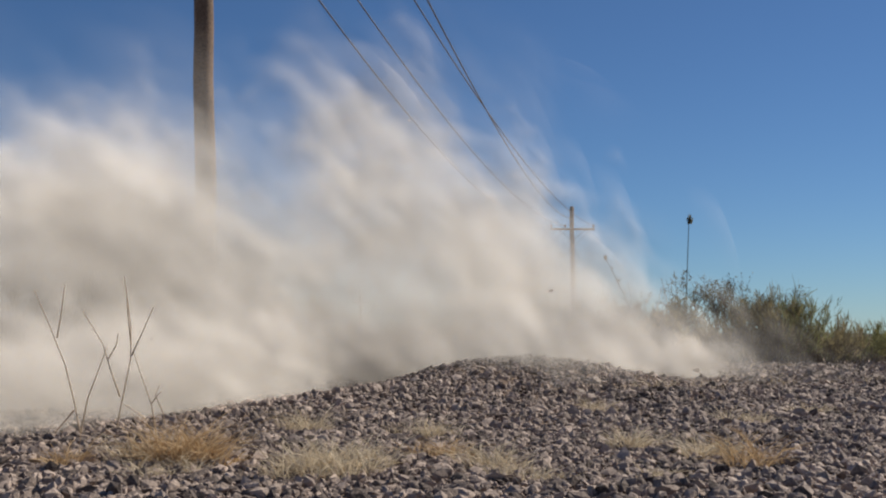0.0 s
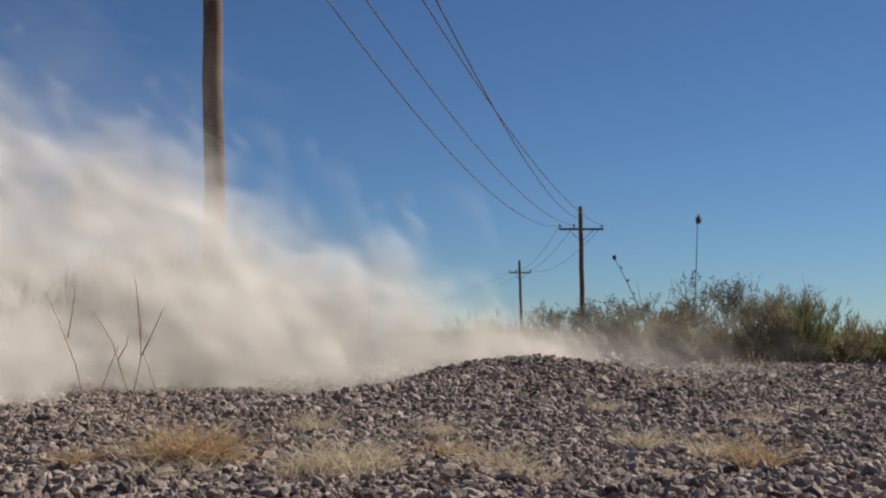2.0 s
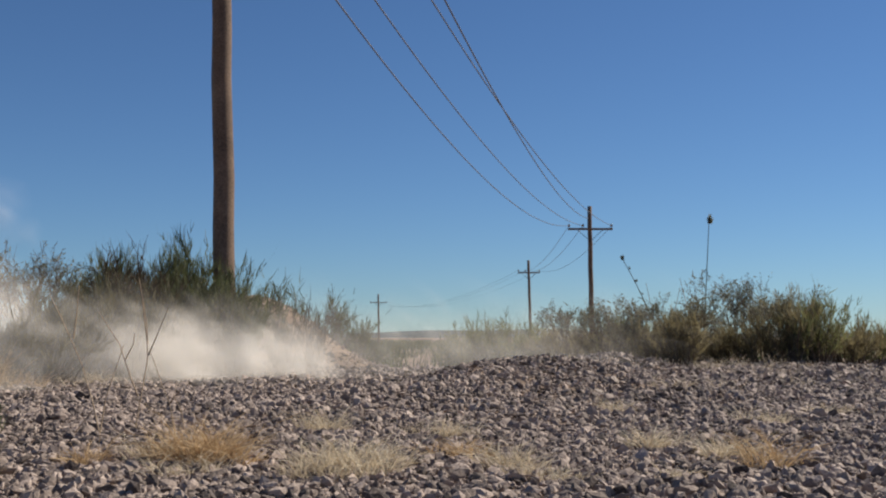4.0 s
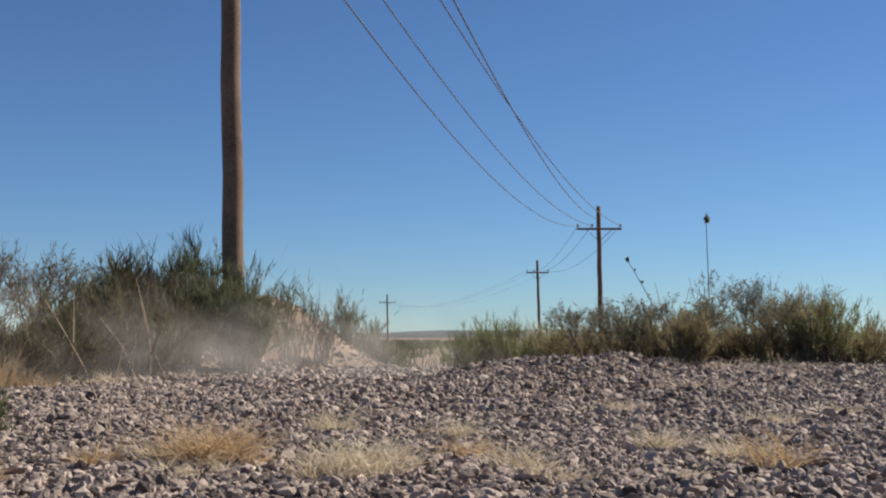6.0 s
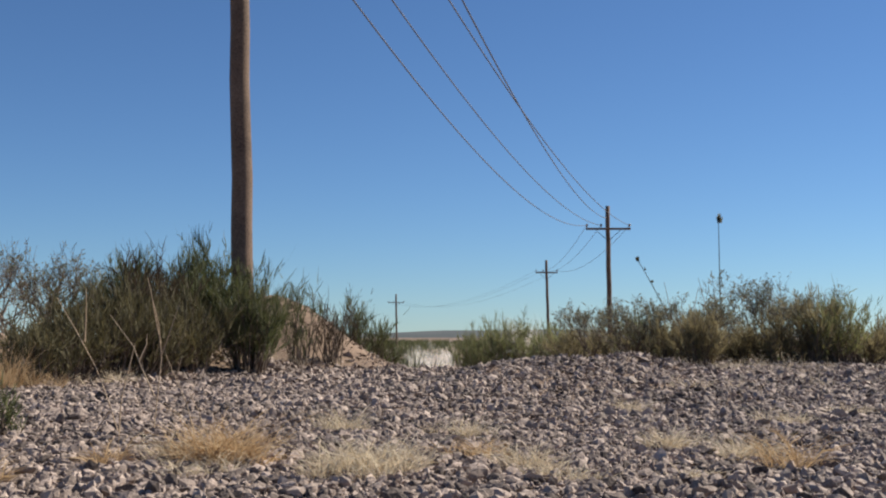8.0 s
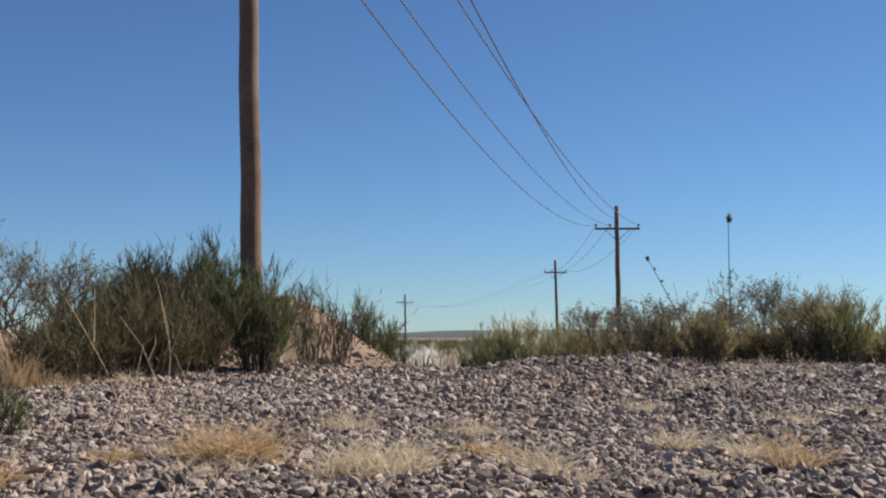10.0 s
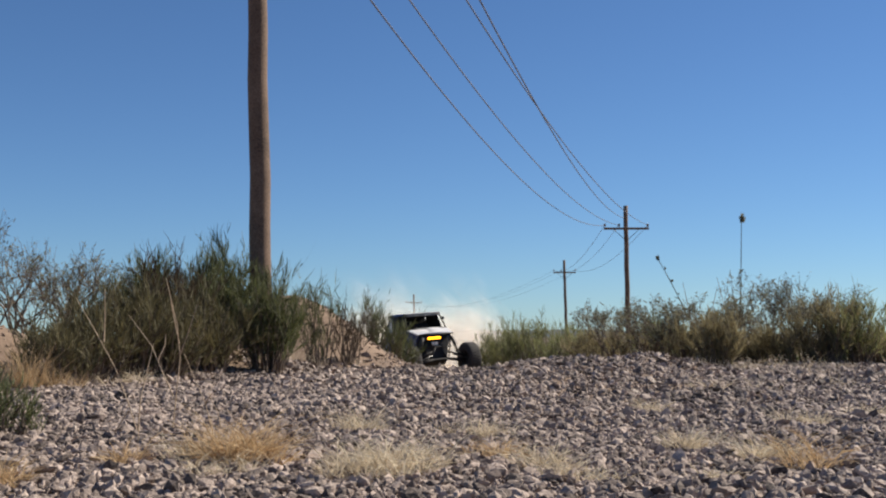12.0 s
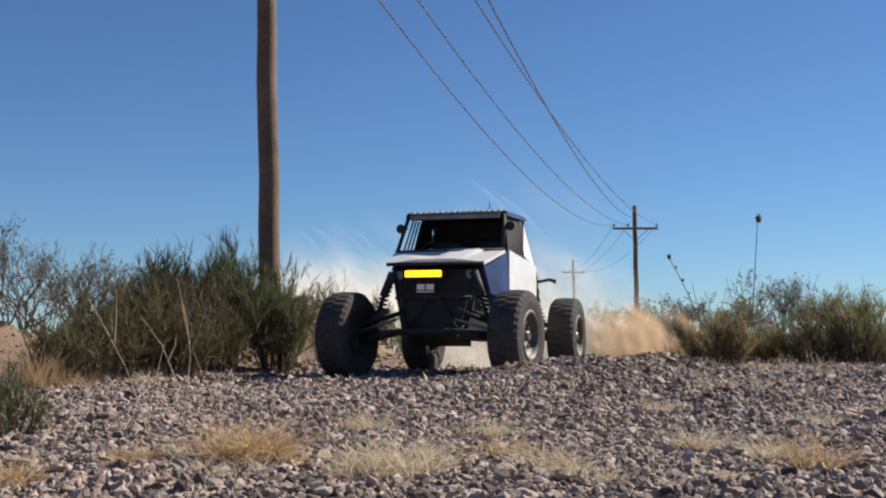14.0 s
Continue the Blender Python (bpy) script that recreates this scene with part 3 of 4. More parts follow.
# ---- race buggy ----
M_TYRE = mat("dusty_tyre_rubber", (0.018, 0.017, 0.016), (0.062, 0.055, 0.05), 0.85, 5, 50, 0.4)
M_RIM = mat("grey_rim_metal", (0.06, 0.056, 0.052), (0.20, 0.185, 0.17), 0.6, 6, 60, 0.2, metal=0.4)
M_WHITE = mat("dusty_white_paint", (0.70, 0.68, 0.66), (0.82, 0.81, 0.80), 0.35, 3, 30, 0.05, coat=0.3)
M_BLUE = mat("blue_paint", (0.008, 0.02, 0.08), (0.02, 0.05, 0.18), 0.5, 3, 30, 0.05, coat=0.1)
M_BLACK = mat("black_panel", (0.008, 0.008, 0.0085), (0.028, 0.025, 0.024), 0.7, 4, 50, 0.1)
M_STEEL = mat("dull_steel", (0.12, 0.12, 0.12), (0.25, 0.24, 0.23), 0.45, 6, 60, 0.1, metal=0.8)
M_LED = bpy.data.materials.new("amber_led")
M_LED.use_nodes = True
M_LED.node_tree.nodes["Principled BSDF"].inputs["Base Color"].default_value = (1, 0.6, 0.02, 1)
M_LED.node_tree.nodes["Principled BSDF"].inputs["Emission Color"].default_value = (1.0, 0.33, 0.006, 1)
M_LED.node_tree.nodes["Principled BSDF"].inputs["Emission Strength"].default_value = 3.6


def lathe(bm, profile, n=32, lug=0.0):
    """Turns (x, r) round the x axis; lug: height of the tread blocks, staggered on the two shoulders."""
    rings = []
    for k in range(n):
        a = 2 * math.pi * k / n
        ring = []
        for x, r in profile:
            up = lug if lug and abs(x) < .175 and r > .44 and (k + (2 if x > 0 else 0)) % 4 < 2 else 0
            ring.append(bm.verts.new((x, (r + up) * math.sin(a), (r + up) * math.cos(a))))
        rings.append(ring)
    for k in range(n):
        p, q = rings[k], rings[(k + 1) % n]
        for j in range(len(profile) - 1):
            bm.faces.new((p[j], p[j + 1], q[j + 1], q[j])).smooth = not lug or profile[j][1] < .44


def wheel(parent, x, y, z, side):
    """A tall off-road wheel: tyre with lugs, beadlock rim, hub. side: +1 or -1, the outer face."""
    w = empty("wheel", Matrix.Translation((x, y, z)))
    w.parent = parent
    bm = bmesh.new()
    lathe(bm, [(-.14, .24), (-.165, .29), (-.182, .38), (-.172, .45), (-.14, .484), (-.07, .494), (-.02, .496), (.02, .496), (.07, .494), (.14, .484), (.172, .45), (.182, .38), (.165, .29), (.14, .24)], 144, 0.007)
    part("tyre", bm, M_TYRE, w)
    bm = bmesh.new()
    lathe(bm, [(side * .06, .02), (side * .06, .09), (side * .10, .10), (side * .07, .19), (side * .14, .235), (side * .175, .25), (side * .165, .285), (side * -.1, .24), (side * -.15, .25)], 28)
    part("rim", bm, M_RIM, w)
    bm = bmesh.new()
    for k in range(8):
        a = 2 * math.pi * k / 8
        box(bm, *(Vector((side * .09, .14 * math.sin(a) - .02, .14 * math.cos(a) - .02))), *(Vector((side * .09 + .02, .14 * math.sin(a) + .02, .14 * math.cos(a) + .02))))
    tube(bm, [(side * .05, 0, 0), (side * .15, 0, 0)], [0.07, 0.05], 10)
    part("hub", bm, M_STEEL, w)
    return w


def bars(name, pts_list, r, material, parent, sides=7):
    out = []
    for pts in pts_list:
        bm = bmesh.new()
        tube(bm, pts, r, sides)
        out.append(part(name, bm, material, parent))
    return out


WB = 2.75


def build_buggy():
    """Nose towards -y; the root lies on the ground under the front axle."""
    root = empty("race_buggy")
    tagged(root, "white and blue off-road race buggy with amber light bar", "buggy")
    # chassis tub and nose
    bm = bmesh.new()
    hull_prism(bm, [(-.34, .2, .48), (.34, .2, .48), (.55, .7, .42), (.62, 2.5, .45), (-.62, 2.5, .45), (-.55, .7, .42)],
               [(-.50, .28, 1.27), (.50, .28, 1.27), (.60, .75, 1.38), (.64, 2.5, 1.2), (-.64, 2.5, 1.2), (-.60, .75, 1.38)])
    bmesh.ops.bevel(bm, geom=bm.edges[:], offset=0.02, segments=1, affect="EDGES")
    body = part("chassis", bm, M_BLACK, root, "matt black nose and belly panels")
    bm = bmesh.new()
    hull_prism(bm, [(-.28, .12, .50), (.28, .12, .50), (.36, .4, .38), (-.36, .4, .38)], [(-.40, .19, 1.0), (.40, .19, 1.0), (.40, .3, 1.0), (-.40, .3, 1.0)])
    part("skid_plate", bm, M_BLACK, root)
    # hood: a faceted white shell with a raised middle, overhanging the nose
    bm = bmesh.new()
    out = [(-.58, .17), (-.2, .13), (.2, .13), (.58, .17), (.68, .72), (.3, .80), (-.3, .80), (-.68, .72)]
    zt = [1.33, 1.37, 1.37, 1.33, 1.50, 1.53, 1.53, 1.50]
    hull_prism(bm, [(x, y, z - .035) for (x, y), z in zip(out, zt)], [(x, y, z) for (x, y), z in zip(out, zt)])
    part("hood", bm, M_WHITE, root, "dusty white faceted hood panel")
    bm = bmesh.new()
    tube(bm, [(-.57, .14, 1.315), (.58, .14, 1.315)], .022, 8)
    part("hood_edge", bm, M_BLACK, root)
    # side panels
    for s in (-1, 1):
        bm = bmesh.new()
        hull_prism(bm, [(s * .50, .26, 1.30), (s * .60, .88, 1.49), (s * .62, .92, .92), (s * .53, .46, .96)][::s], [(s * .545, .26, 1.305), (s * .67, .88, 1.50), (s * .69, .92, .94), (s * .58, .46, .98)][::s])
        bmesh.ops.recalc_face_normals(bm, faces=bm.faces[:])
        part("front_side_panel", bm, M_BLUE, root, "glossy blue front side panel")
        bm = bmesh.new()
        hull_prism(bm, [(s * .62, .885, 1.50), (s * .64, 2.2, 1.38), (s * .64, 2.25, .55), (s * .62, .925, .6)][::s], [(s * .69, .885, 1.51), (s * .71, 2.2, 1.39), (s * .70, 2.25, .56), (s * .68, .925, .61)][::s])
        bmesh.ops.recalc_face_normals(bm, faces=bm.faces[:])
        part("door_panel", bm, M_WHITE if s > 0 else M_BLUE, root, "dusty white door panel" if s > 0 else "dark blue door panel")
        bm = bmesh.new()
        hull_prism(bm, [(s * .60, 1.85, 1.9), (s * .60, 2.45, 1.25), (s * .66, 2.2, 1.38), (s * .63, 1.7, 1.5)][::s], [(s * .63, 1.85, 1.91), (s * .63, 2.45, 1.26), (s * .69, 2.2, 1.39), (s * .66, 1.7, 1.51)][::s])
        bmesh.ops.recalc_face_normals(bm, faces=bm.faces[:])
        part("rear_quarter_panel", bm, M_WHITE, root)
        bm = bmesh.new()
        y0 = 1.35 if s < 0 else 1.0
        hull_prism(bm, [(s * .645, y0, 1.50), (s * .645, 1.9, 1.46), (s * .58, 1.9, 1.96), (s * .58, y0 + .12, 1.95)][::s], [(s * .655, y0, 1.50), (s * .655, 1.9, 1.46), (s * .59, 1.9, 1.96), (s * .59, y0 + .12, 1.95)][::s])
        bmesh.ops.recalc_face_normals(bm, faces=bm.faces[:])
        part("window_net", bm, M_BLACK, root)
        # straps
        for k in range(7):
            q = k / 6
            bm = bmesh.new()
            tube(bm, [(s * .66, .95 + .75 * q, 1.5), (s * .585, 1.12 + .62 * q, 1.92)], .012, 4)
            part("window_net_strap", bm, M_BLACK, root)
    # roll cage
    cage = []
    for s in (-1, 1):
        cage += [[(s * .66, .72, 1.48), (s * .60, 1.0, 1.96), (s * .585, 1.9, 1.99), (s * .64, 2.5, 1.25)], [(s * .64, 1.75, 1.45), (s * .585, 1.75, 1.99)],
                 [(s * .64, 2.5, 1.25), (s * .60, 2.75, .75)], [(s * .585, 1.9, 1.97), (s * .5, 3.2, 1.1)], [(s * .5, 3.2, 1.1), (s * .45, 3.2, .55)]]
    cage += [[(-.60, 1.0, 1.96), (.60, 1.0, 1.96)], [(-.585, 1.9, 1.99), (.585, 1.9, 1.99)], [(-.5, 3.2, 1.1), (.5, 3.2, 1.1)], [(-.67, .72, 1.5), (.67, .72, 1.5)]]
    bars("cage_tube", cage, .024, M_BLACK, root)
    bm = bmesh.new()
    box(bm, -.62, .98, 1.965, .62, 2.06, 1.995, .01)
    roof = part("roof", bm, M_BLACK, root, "black roof panel")
    bm = bmesh.new()
    box(bm, -.56, .90, 1.90, .56, .97, 1.955, .008)
    part("roof_light_bar", bm, M_STEEL, root, "unlit grey roof light bar")
    # small white blocks forming the pale broken line on the roof's front edge
    for k in range(16):
        bm = bmesh.new()
        box(bm, -.575 + k * .0725, .955, 1.978, -.516 + k * .0725, 1.05, 2.003, .006)
        part("roof_edge_block", bm, M_WHITE, root)
    for s in (-1, 1):
        bm = bmesh.new()
        hull_prism(bm, [(s * .60, .98, 1.93), (s * .64, .98, 1.93), (s * .62, 1.95, 1.96), (s * .58, 1.95, 1.96)], [(s * .59, 1.0, 2.0), (s * .63, 1.0, 1.985), (s * .61, 1.95, 2.01), (s * .57, 1.95, 2.02)])
        bmesh.ops.recalc_face_normals(bm, faces=bm.faces[:])
        part("roof_rail", bm, M_BLUE, root, "glossy dark blue roof rail")
    # dark interior: firewall, seats, dash
    bm = bmesh.new()
    box(bm, -.60, 1.95, .6, .60, 2.0, 1.962, .004)
    part("firewall", bm, M_BLACK, root)
    for s in (-.3, .3):
        bm = bmesh.new()
        box(bm, s - .22, 1.55, .8, s + .22, 1.7, 1.7, .05)
        box(bm, s - .24, 1.15, .7, s + .24, 1.65, .9, .05)
        part("seat", bm, M_BLACK, root)
    bm = bmesh.new()
    box(bm, -.6, .8, 1.2, .6, .95, 1.46, .03)
    part("dashboard", bm, M_BLACK, root)
    # lights and plate
    bm = bmesh.new()
    box(bm, -.35, .08, 1.15, .13, .16, 1.25, .01)
    lb = part("light_bar", bm, M_BLACK, root)
    bm = bmesh.new()
    box(bm, -.325, .065, 1.165, .105, .078, 1.235, .004)
    part("led_strip", bm, M_LED, lb, "glowing amber led strip")
    bm = bmesh.new()
    box(bm, -.20, .10, .985, .02, .115, 1.09, .004)
    plate = part("race_plate", bm, M_BLACK, root, "small black plate with pale bars")
    for a, b, c, d in ((-.19, -.10, 1.02, 1.082), (-.08, .01, 1.02, 1.082), (-.195, .015, .992, 1.006)):
        bm = bmesh.new()
        box(bm, a, .092, c, b, .098, d)
        part("bar", bm, M_WHITE, plate)
    # nose tubes and bumper hoop
    bars("bumper_tube", [[(-.36, .10, .62), (-.30, .06, .56), (.30, .06, .56), (.36, .10, .62)], [(-.36, .10, .62), (-.50, .16, 1.28)], [(.36, .10, .62), (.50, .16, 1.28)], [(-.45, .10, .93), (.45, .10, .93)], [(-.30, .07, .56), (-.06, .10, .93)], [(.30, .07, .56), (.06, .10, .93)]], .02, M_BLACK, root)
    # hood bulge
    bm = bmesh.new()
    hull_prism(bm, [(-.05, .19, 1.365), (.36, .17, 1.35), (.46, .72, 1.505), (-.02, .74, 1.515)], [(.06, .26, 1.395), (.30, .24, 1.385), (.40, .70, 1.53), (.06, .72, 1.535)])
    bmesh.ops.bevel(bm, geom=bm.edges[:], offset=0.015, segments=2, affect="EDGES")
    part("hood_scoop", bm, M_WHITE, root)
    # steering wheel and harness bar in the cab
    bm = bmesh.new()
    tube(bm, [(-.3 + .16 * math.cos(q), 1.05 - .04 * math.sin(q), 1.48 + .15 * math.sin(q)) for q in [k * math.pi / 10 for k in range(21)]], .014, 5)
    part("steering_wheel", bm, M_BLACK, root)
    for s in (-1, 1):
        bm = bmesh.new()
        tube(bm, [(s * .42, .2, 1.19), (s * .42, .14, 1.19)], [.045, .05], 12)
        part("lamp_pod", bm, M_STEEL, root)
        bm = bmesh.new()
        tube(bm, [(s * .61, .98, 1.80), (s * .66, .96, 1.80)], .012, 5)
        tube(bm, [(s * .685, .93, 1.80), (s * .685, .99, 1.80)], [.058, .045], 12)
        part("side_mirror", bm, M_BLACK, root)
    bm = bmesh.new()
    tube(bm, [(.25, 1.6, 1.99), (.25, 1.62, 2.18)], .006, 5)
    part("antenna", bm, M_BLACK, root)
    bm = bmesh.new()
    tube(bm, [(.64, 2.45, 1.2), (.84, 2.4, 1.23), (.92, 2.4, 1.2)], [.02, .02, .03], 6)
    part("rear_bracket", bm, M_BLACK, root)
    bm = bmesh.new()
    tube(bm, [(-.5, 3.1, .95), (.5, 3.1, .95)], .16, 12)
    part("spare_frame", bm, M_BLACK, root)
    # suspension
    for y, yy in ((0, (-.28, .28)), (WB, (2.45, 3.0))):
        for s in (-1, 1):
            hub = (s * .83, y)
            bars("suspension_arm", [[(s * .36, q, .55), (hub[0], hub[1], .44)] for q in yy] + [[(s * .40, q, .78), (hub[0], hub[1], .60)] for q in yy], .028, M_BLACK, root)
            bars("tie_rod", [[(s * .34, y - .18, .68), (s * .82, y - .14, .54)]], .016, M_STEEL, root)
            bm = bmesh.new()
            tube(bm, [(s * .48, y + .1, 1.22), (s * .58, y + .06, .95), (s * .58, y + .06, .94), (s * .68, y + .03, .62)], [.05, .05, .025, .025], 10)
            sh = part("shock_absorber", bm, M_BLACK, root)
            bm = bmesh.new()
            a, b = Vector((s * .50, y + .09, 1.15)), Vector((s * .66, y + .03, .66))
            tube(bm, [a.lerp(b, k / 60) + Vector((math.cos(k * 1.05) * .055, math.sin(k * 1.05) * .055, 0)) for k in range(61)], .009, 5)
            part("spring", bm, M_BLACK, sh)
        bm = bmesh.new()
        tube(bm, [(-.85, y, .5), (-.35, y, .55), (.35, y, .55), (.85, y, .5)], .035, 8)
        part("axle", bm, M_BLACK, root)
    ws = [wheel(root, s * 0.99, y, .5, s) for y in (0, WB) for s in (-1, 1)]
    return root, ws


buggy, wheels = build_buggy()


# ---- buggy's way: time, x, y, heading, roll ----
WAY = [(0, 14, 135, -18, 0), (5, 9, 95, -15, 0), (7.5, 4.4, 74.5, -10, 0), (8.2, 3.7, 68, -8, 0), (9.3, 2.8, 58, -14, 0), (10.3, .80, 49, -22, 0), (10.8, -.66, 44.4, -14, 0), (11.2, -1.13, 41.2, -2, 1), (11.6, -1.17, 38, 14, 1), (12.0, -.70, 34.5, 29, -4),
       (12.4, .10, 31, 22, -1), (12.8, .85, 27.4, 9, 0), (13.2, .91, 22.6, -4, 1.5), (13.5, .56, 18.6, -13.5, 3.0), (14.0, -.49, 12.9, -16, 0)]
WAY_A = np.array(WAY)


def way(t):
    return [float(np.interp(t, WAY_A[:, 0], WAY_A[:, k])) for k in (1, 2, 3, 4)]


def puff_mesh(seed, n, spread, size, material, flat=1.0):
    """A loose ball of soft domed flakes standing across the track, each thinning out to its rim."""
    rng = np.random.default_rng(seed)
    vs, fs, den, o = [], [], [], 0
    K, rings = 12, ((0.3, 0.2, 0.8), (0.62, 0.12, 0.36), (1.0, 0.0, 0.0))
    for _ in range(n):
        c = rng.normal(size=3) * spread * 0.5 * np.array([1, 1, flat])
        a = np.array([0.46, -0.78, 0.46]) + rng.normal(size=3) * 0.30
        a /= np.linalg.norm(a)
        u = np.cross(a, rng.normal(size=3))
        u /= np.linalg.norm(u)
        w = np.cross(a, u)
        r = size * rng.uniform(0.4, 1.15)
        wob = 1 + 0.16 * np.sin(np.arange(K) * 2 * np.pi / K * rng.integers(2, 4) + rng.uniform(0, 6)) + rng.normal(size=K) * 0.05
        vs.append(c + a * r * 0.22)
        den.append(1.0)
        for rad, lift, d in rings:
            for k in range(K):
                q = 2 * np.pi * k / K
                vs.append(c + (np.cos(q) * u + np.sin(q) * w * 0.8) * r * rad * wob[k] + a * r * lift)
                den.append(d)
        for k in range(K):
            m = (k + 1) % K
            fs.append((o, o + 1 + k, o + 1 + m))
            for g in range(2):
                p, q = o + 1 + g * K, o + 1 + (g + 1) * K
                fs += [(p + k, q + k, q + m), (p + k, q + m, p + m)]
        o += 1 + 3 * K
    ob = raw("dust_puff", vs, fs, material, smooth=True)
    at = ob.data.attributes.new("thickness", "FLOAT", "POINT")
    at.data.foreach_set("value", np.array(den, np.float32))
    me = ob.data
    bpy.data.objects.remove(ob)
    return me


PUFF = [puff_mesh(s, 66, 0.72, 0.54, M_DUST) for s in (1, 2, 3)]
PUFF_TRAIL = [puff_mesh(s, 80, 1.4, 1.05, M_DUST_TRAIL) for s in (14, 15)]
PUFF_THIN = [puff_mesh(s, 40, 1.1, 0.95, M_DUST_THIN) for s in (4, 5)]
PUFF_LOW = [puff_mesh(s, 60, 1.3, 0.46, M_DUST_THIN, 0.25) for s in (24, 25)]
PUFF_SMALL = [puff_mesh(s, 44, 0.40, 0.34, M_DUST_WARM) for s in (6, 7)]
PUFF_BROWN = [puff_mesh(s, 44, 0.36, 0.34, M_DUST_BROWN) for s in (8, 9)]


def puff(me, label, group):
    return tagged(new("dust_puff", me), label, "dust", group, "stuff")


def cloud_height(x):
    return float(np.interp(x, [-7, -4.6, -2.7, -1.8, -1.1, -.8, -.2, .3, 1.1, 1.7, 1.9, 2.6, 3.5], [2.6, 2.5, 2.3, 2.1, 1.5, 2.8, 3.0, 2.65, 2.0, 1.2, .75, .42, .15]))


def build_dust():
    """The cloud left by a car that has just passed: rows for each puff, drifting to -x, faster higher up."""
    rng = random.Random(11)
    made = []

    def drift(ob, x, y, z, k=1.0):
        v = (0.45 + 0.5 * z) * k
        vy, vz, sp = rng.uniform(-.12, .18), rng.uniform(0.05, .22) * min(z, 3) * (.8 if z > 1.3 else .25), rng.uniform(-40, 40)
        rows = []
        for t in (0, 1.5, 3, 4, 5.5, 7.5, 10.5, 14):
            s = 0.75 * t + 0.42 * t * t + 2.5 * max(0, t - 5.5) ** 2
            rows.append((t, pose(x - v * s, y + vy * t, z + vz * min(t, 5), sp * t * .1, sp * t * .06, sp * t * .12)))
        made.append((ob, rows))

    for k in range(125):
        x = rng.uniform(-8, 1.9)
        h = cloud_height(x) - .3
        z = h * rng.random() ** 0.65
        y = rng.uniform(10.4, 13.8) if z > .5 else rng.uniform(9.6, 13.5)
        drift(puff(PUFF[k % 3], "billowing pale tan dust hanging over the track", "dust cloud"), x, y, max(z, .25), rng.uniform(.85, 1.15))
    for k in range(34):
        x = rng.uniform(.4, 3.4)
        z = cloud_height(x) * rng.uniform(.2, .85)
        drift(puff(PUFF_SMALL[k % 2], "low pale tan dust rolling along the gravel", "dust cloud"), x, rng.uniform(12, 15), max(z, .1), rng.uniform(.8, 1.2))
    for k in range(90):
        x = rng.uniform(-4.2, .3)
        y = 5.7 + max(0, (x + 1.93) * 2.9) + 2.4 * rng.random() ** 1.4
        drift(puff(PUFF_SMALL[k % 2], "low pale tan dust rolling along the gravel", "dust cloud"), x, y, rng.uniform(.08, .45), rng.uniform(.8, 1.3))
    for k in range(38):
        x = rng.uniform(-6, .9)
        drift(puff(PUFF_THIN[k % 2], "thin haze of pale dust in the air", "dust cloud"), x, rng.uniform(11, 15), cloud_height(x) * rng.uniform(.5, 1.35 if x > -1.8 else 1.05), rng.uniform(.6, 1.1))
    for k in range(44):
        x = rng.uniform(-3.5, 3.5)
        drift(puff(PUFF_LOW[k % 2], "thin haze of pale dust settling near the ground", "dust cloud"), x, rng.uniform(11, 15), rng.uniform(.12, .45), rng.uniform(.25, .55))
    # the buggy's own trail: rides behind it, then is left hanging and drifts aside
    for k in range(48):
        te = 9.4 + 4.6 * (k + .5) / 48
        back, side, z = rng.uniform(3.2, 6.5), rng.uniform(-1.2, 1.2), rng.uniform(.3, 1.2)
        rise, blow = rng.uniform(.25, 1.0), rng.uniform(.6, 2.4)
        ob = puff(PUFF_TRAIL[k % 2], "pale dust trailing behind the buggy", "buggy dust trail")
        rows = []
        for t in [0, 4, 7, 8, 9, 10, 10.5, 11, 11.5, 12, 12.5, 13, 13.5, 14]:
            u = min(t, te)
            x, y, a, _ = way(u)
            dx, dy = -math.sin(radians(a)), math.cos(radians(a))
            x, y = x + dx * back + dy * side, y + dy * back
            late = max(0, t - te)
            rows.append((t, pose(x - blow * late, y, gz(x, y) + z + rise * late, 0, 0, 5 * late)))
        made.append((ob, rows))
    for k in range(8):
        te, side, z = 6.9 + k * .16, -rng.uniform(3.2, 6.4), rng.uniform(.1, .7)
        ob = puff(PUFF[k % 3], "pale dust drifting across the far track", "buggy dust trail")
        rows = []
        for t in [0, 4, 6, 7, 8, 9, 10, 11, 12.5, 14]:
            x, y, _, _ = way(min(t, te))
            late = max(0, t - te)
            rows.append((t, pose(x + side - .9 * late, y + 3, gz(x, y) + z + .12 * late, 0, 0, 4 * late)))
        made.append((ob, rows))
    for k in range(9):
        x0, y0, z0 = rng.uniform(1.1, 2.2), rng.uniform(2.9, 4.6), rng.uniform(.1, .45)
        ob = puff(PUFF_BROWN[k % 2], "brown dust thrown up by the rear wheel", "buggy dust trail")
        rows = []
        for t in [0, 4, 7, 8, 9, 10, 10.5, 11, 11.5, 12, 12.5, 13, 13.5, 14]:
            x, y, a, _ = way(t)
            c, s = math.cos(radians(a)), math.sin(radians(a))
            x, y = x + c * x0 - s * y0, y + s * x0 + c * y0
            rows.append((t, pose(x, y, gz(x, y) + z0 * min(1, max(0.3, (t - 12.8) / 1.2)), 0, 0, t * 1.5)))
        made.append((ob, rows))
    return made


dust = build_dust()


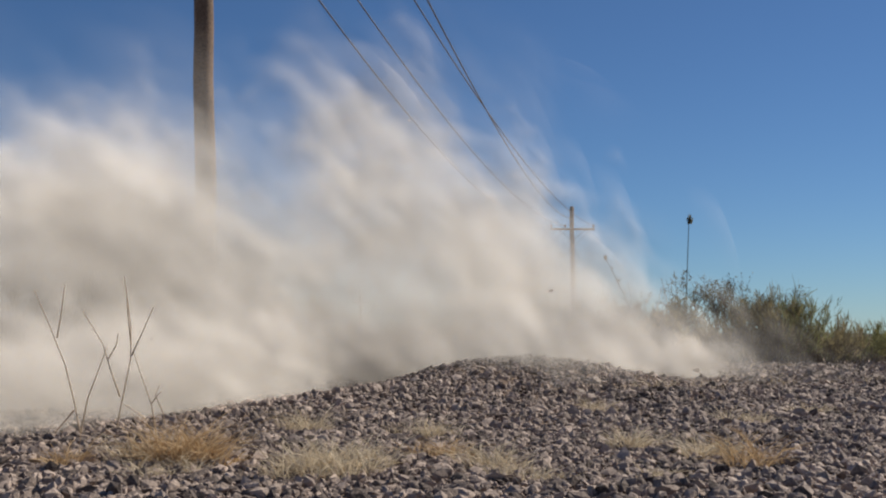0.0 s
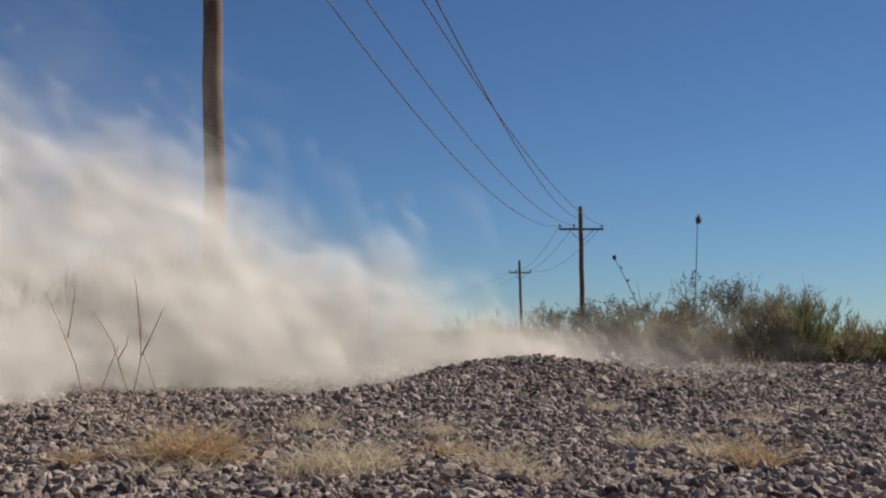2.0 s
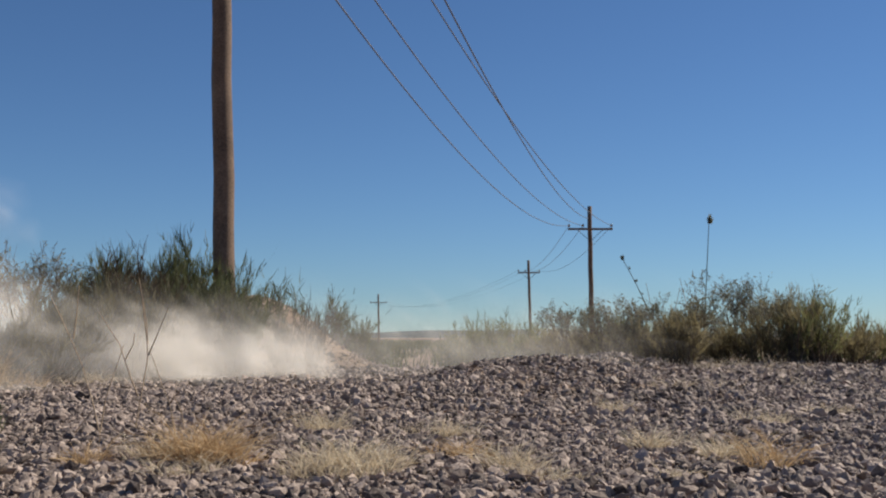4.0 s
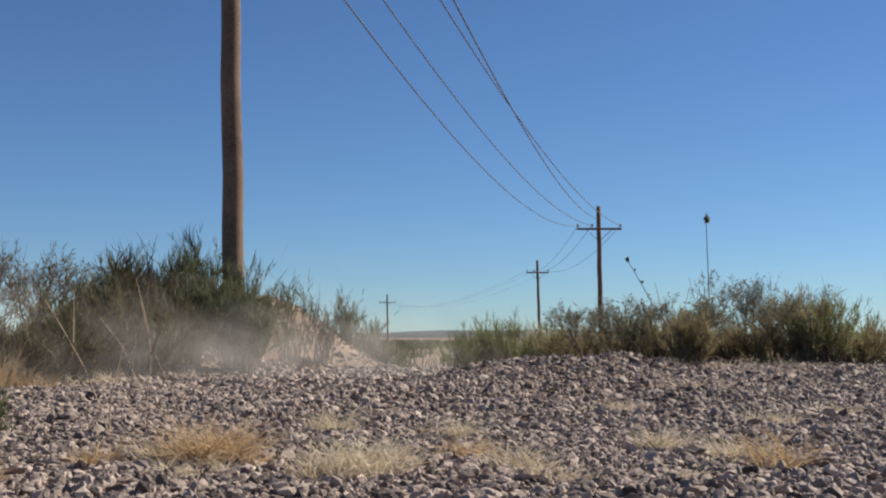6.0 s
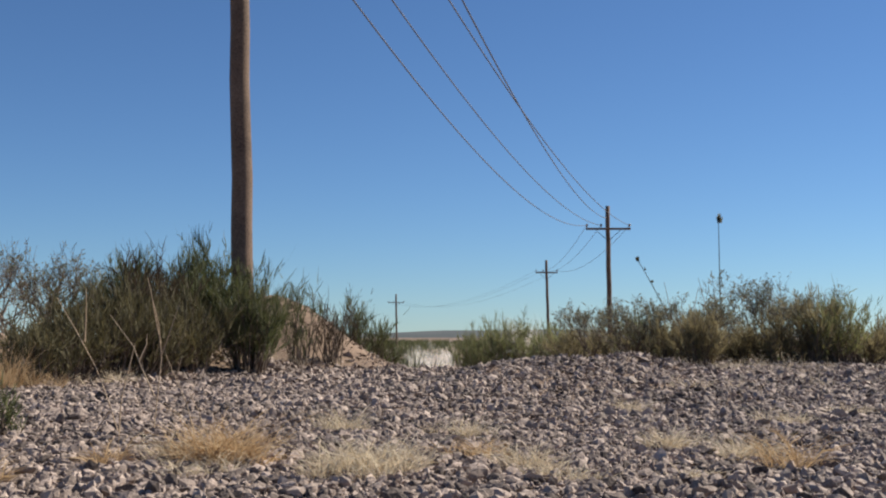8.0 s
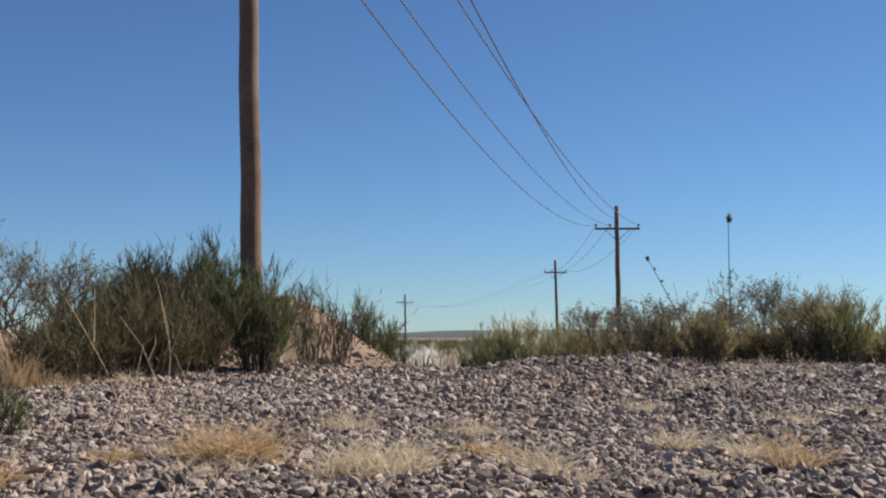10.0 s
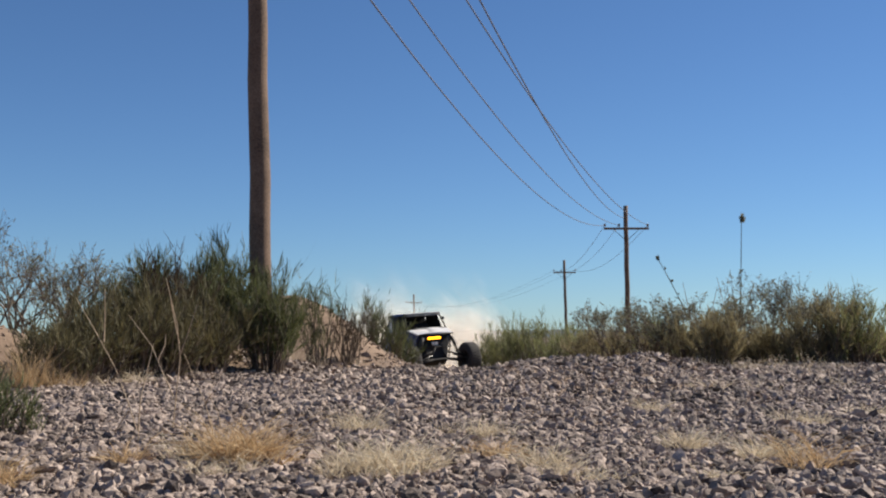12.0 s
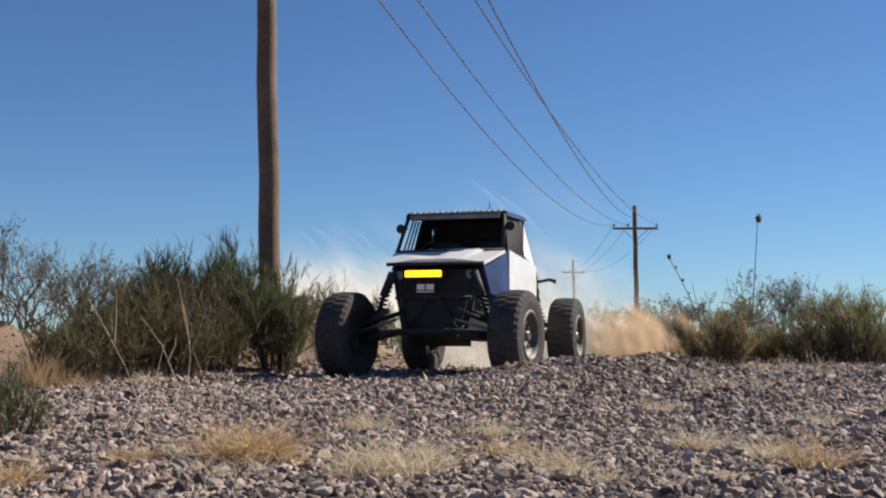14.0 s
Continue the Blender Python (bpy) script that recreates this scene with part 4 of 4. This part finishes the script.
# ---- single stones on the gravel ----
def build_stones():
    rng = np.random.default_rng(21)
    meshes = []
    for k in range(14):
        v, f = stones(rng, np.zeros(1), np.zeros(1), 1.0, ICO_V, ICO_F, 0.0)
        ob = raw("stone", v - v.mean(0), f, M_ROCK)
        meshes.append(ob.data)
        bpy.data.objects.remove(ob)
    spots = [(955, 9.6, .055), (1110, 9.3, .075), (1085, 8.8, .05), (790, 4.75, .055), (-12, 4.35, .05), (1120, 4.5, .045), (275, 5.5, .045), (405, 4.55, .04), (1290, 4.6, .045), (720, 4.1, .04), (1330, 5.6, .045), (1440, 4.9, .04), (870, 5.3, .04), (1010, 5.0, .04)]
    xs, ys = scatter(rng, 270, 3.3, 9.5)
    spots = [(at_px(a, d), d, s) for a, d, s in spots] + [(x, y, float(np.clip(.019 * np.exp(rng.normal() * .3), .014, .03))) for x, y in zip(xs, ys)]
    for k, (x, y, s) in enumerate(spots):
        ob = new("stone", meshes[k % 14])
        ob.parent = ground
        a = rng.uniform(0, 360)
        ob.matrix_basis = pose(x, y, gz(x, y) + s * .35, rng.normal() * 15, rng.normal() * 15, a) @ Matrix.Diagonal((s, s * rng.uniform(.7, 1.2), s * rng.uniform(.45, .7), 1))


build_stones()


# ---- stones flung up by the car that has passed ----
def flung_stones():
    rng = np.random.default_rng(4)
    made = []
    for xr, yr, d, vx, vz in ((1030, 515, 11, 2.2, 4.6), (436, 640, 8, -1.5, 1.5), (328, 600, 8.5, -1, 1.2), (790, 683, 9, 1.0, 1.6), (845, 690, 9, .6, .8), (1245, 672, 12, 1.6, 1.2), (1288, 655, 12.5, 2, 1.6), (95, 772, 6, -.5, .8), (778, 210, 12, .8, -.5), (170, 640, 8, -.4, .6)):
        x, z0 = at_px(xr, d), .5 + (595 - yr) * d / F
        v, f = stones(rng, np.zeros(1), np.zeros(1), .028, ICO_V, ICO_F, 0.0)
        ob = tagged(raw("flying_stone", v - v.mean(0), f, M_ROCK), "small grey stone thrown up above the gravel", "stone", "flung stones")
        rows, t = [], 0.0
        while True:
            z = z0 + vz * t - 4.9 * t * t
            px, py = x + vx * t, d + .4 * t
            floor = gz(px, py) + .02
            rows.append((t, pose(px, py, max(z, floor), min(80, 200 * t), 0, min(80, 160 * t))))
            if z <= floor or t > 2.5:
                break
            t += 0.1
        rows.append((14.0, rows[-1][1]))
        made.append((ob, rows))
    return made


flung = flung_stones()


# ---- all that moves ----
def motions():
    rows = []
    for t in np.arange(0, 14.01, 0.1):
        x, y, a, r = way(t)
        dx, dy = -math.sin(radians(a)) * WB, math.cos(radians(a)) * WB
        z0, z1 = gz(x, y), gz(x + dx, y + dy)
        rows.append((t, Matrix.Translation((x, y, z0)) @ Euler((math.atan2(z1 - z0, WB), radians(r), radians(a))).to_matrix().to_4x4()))
    walk(buggy, rows)
    for w in wheels:
        p = w.matrix_basis.translation.copy()
        rows, ang, last = [], 0.0, way(0)
        front = p.y < 1
        for k in range(281):
            t = k * 0.05
            now = way(t)
            ang += min(math.dist(now[:2], last[:2]) / 0.5, 1.3)
            last = now
            steer = radians(-6 if front and t > 12.9 else 0)
            rows.append((t, Matrix.Translation(p) @ Matrix.Rotation(steer, 4, "Z") @ Matrix.Rotation(ang, 4, "X")))
        walk(w, rows)
    for ob, rows in dust + flung:
        walk(ob, rows)
    for w, k in zip(weeds, (1.0, 0.8, 0.6)):
        m = w.matrix_basis.copy()
        walk(w, [(t, m @ pose(0, 0, 0, 0, -a * k, 0)) for t, a in ((0, 0), (0.5, 2), (1, 0), (1.5, 1.5), (2.2, -1), (3, -0.5), (5.3, 6), (6.5, 8), (7.5, 6), (9, 8), (11, 6), (12.5, 7), (14, 6))])
    for ob, lean in ((yucca, ((0, 2.9), (1.5, 2.6), (2.4, 3), (3, 5.4), (5.3, -.5), (6.5, -1.5), (7, -.8), (9, 0), (11, .5), (12.5, 2.2), (14, 4.2))),
                     (leaner, ((0, -16), (3, -16), (6.5, -19), (7.5, -18.5), (9, -18), (11, -17.5), (12.5, -17), (14, -16)))):
        m = ob.matrix_basis.copy()
        walk(ob, [(t, m @ pose(0, 0, 0, 0, a, 0)) for t, a in lean])


motions()
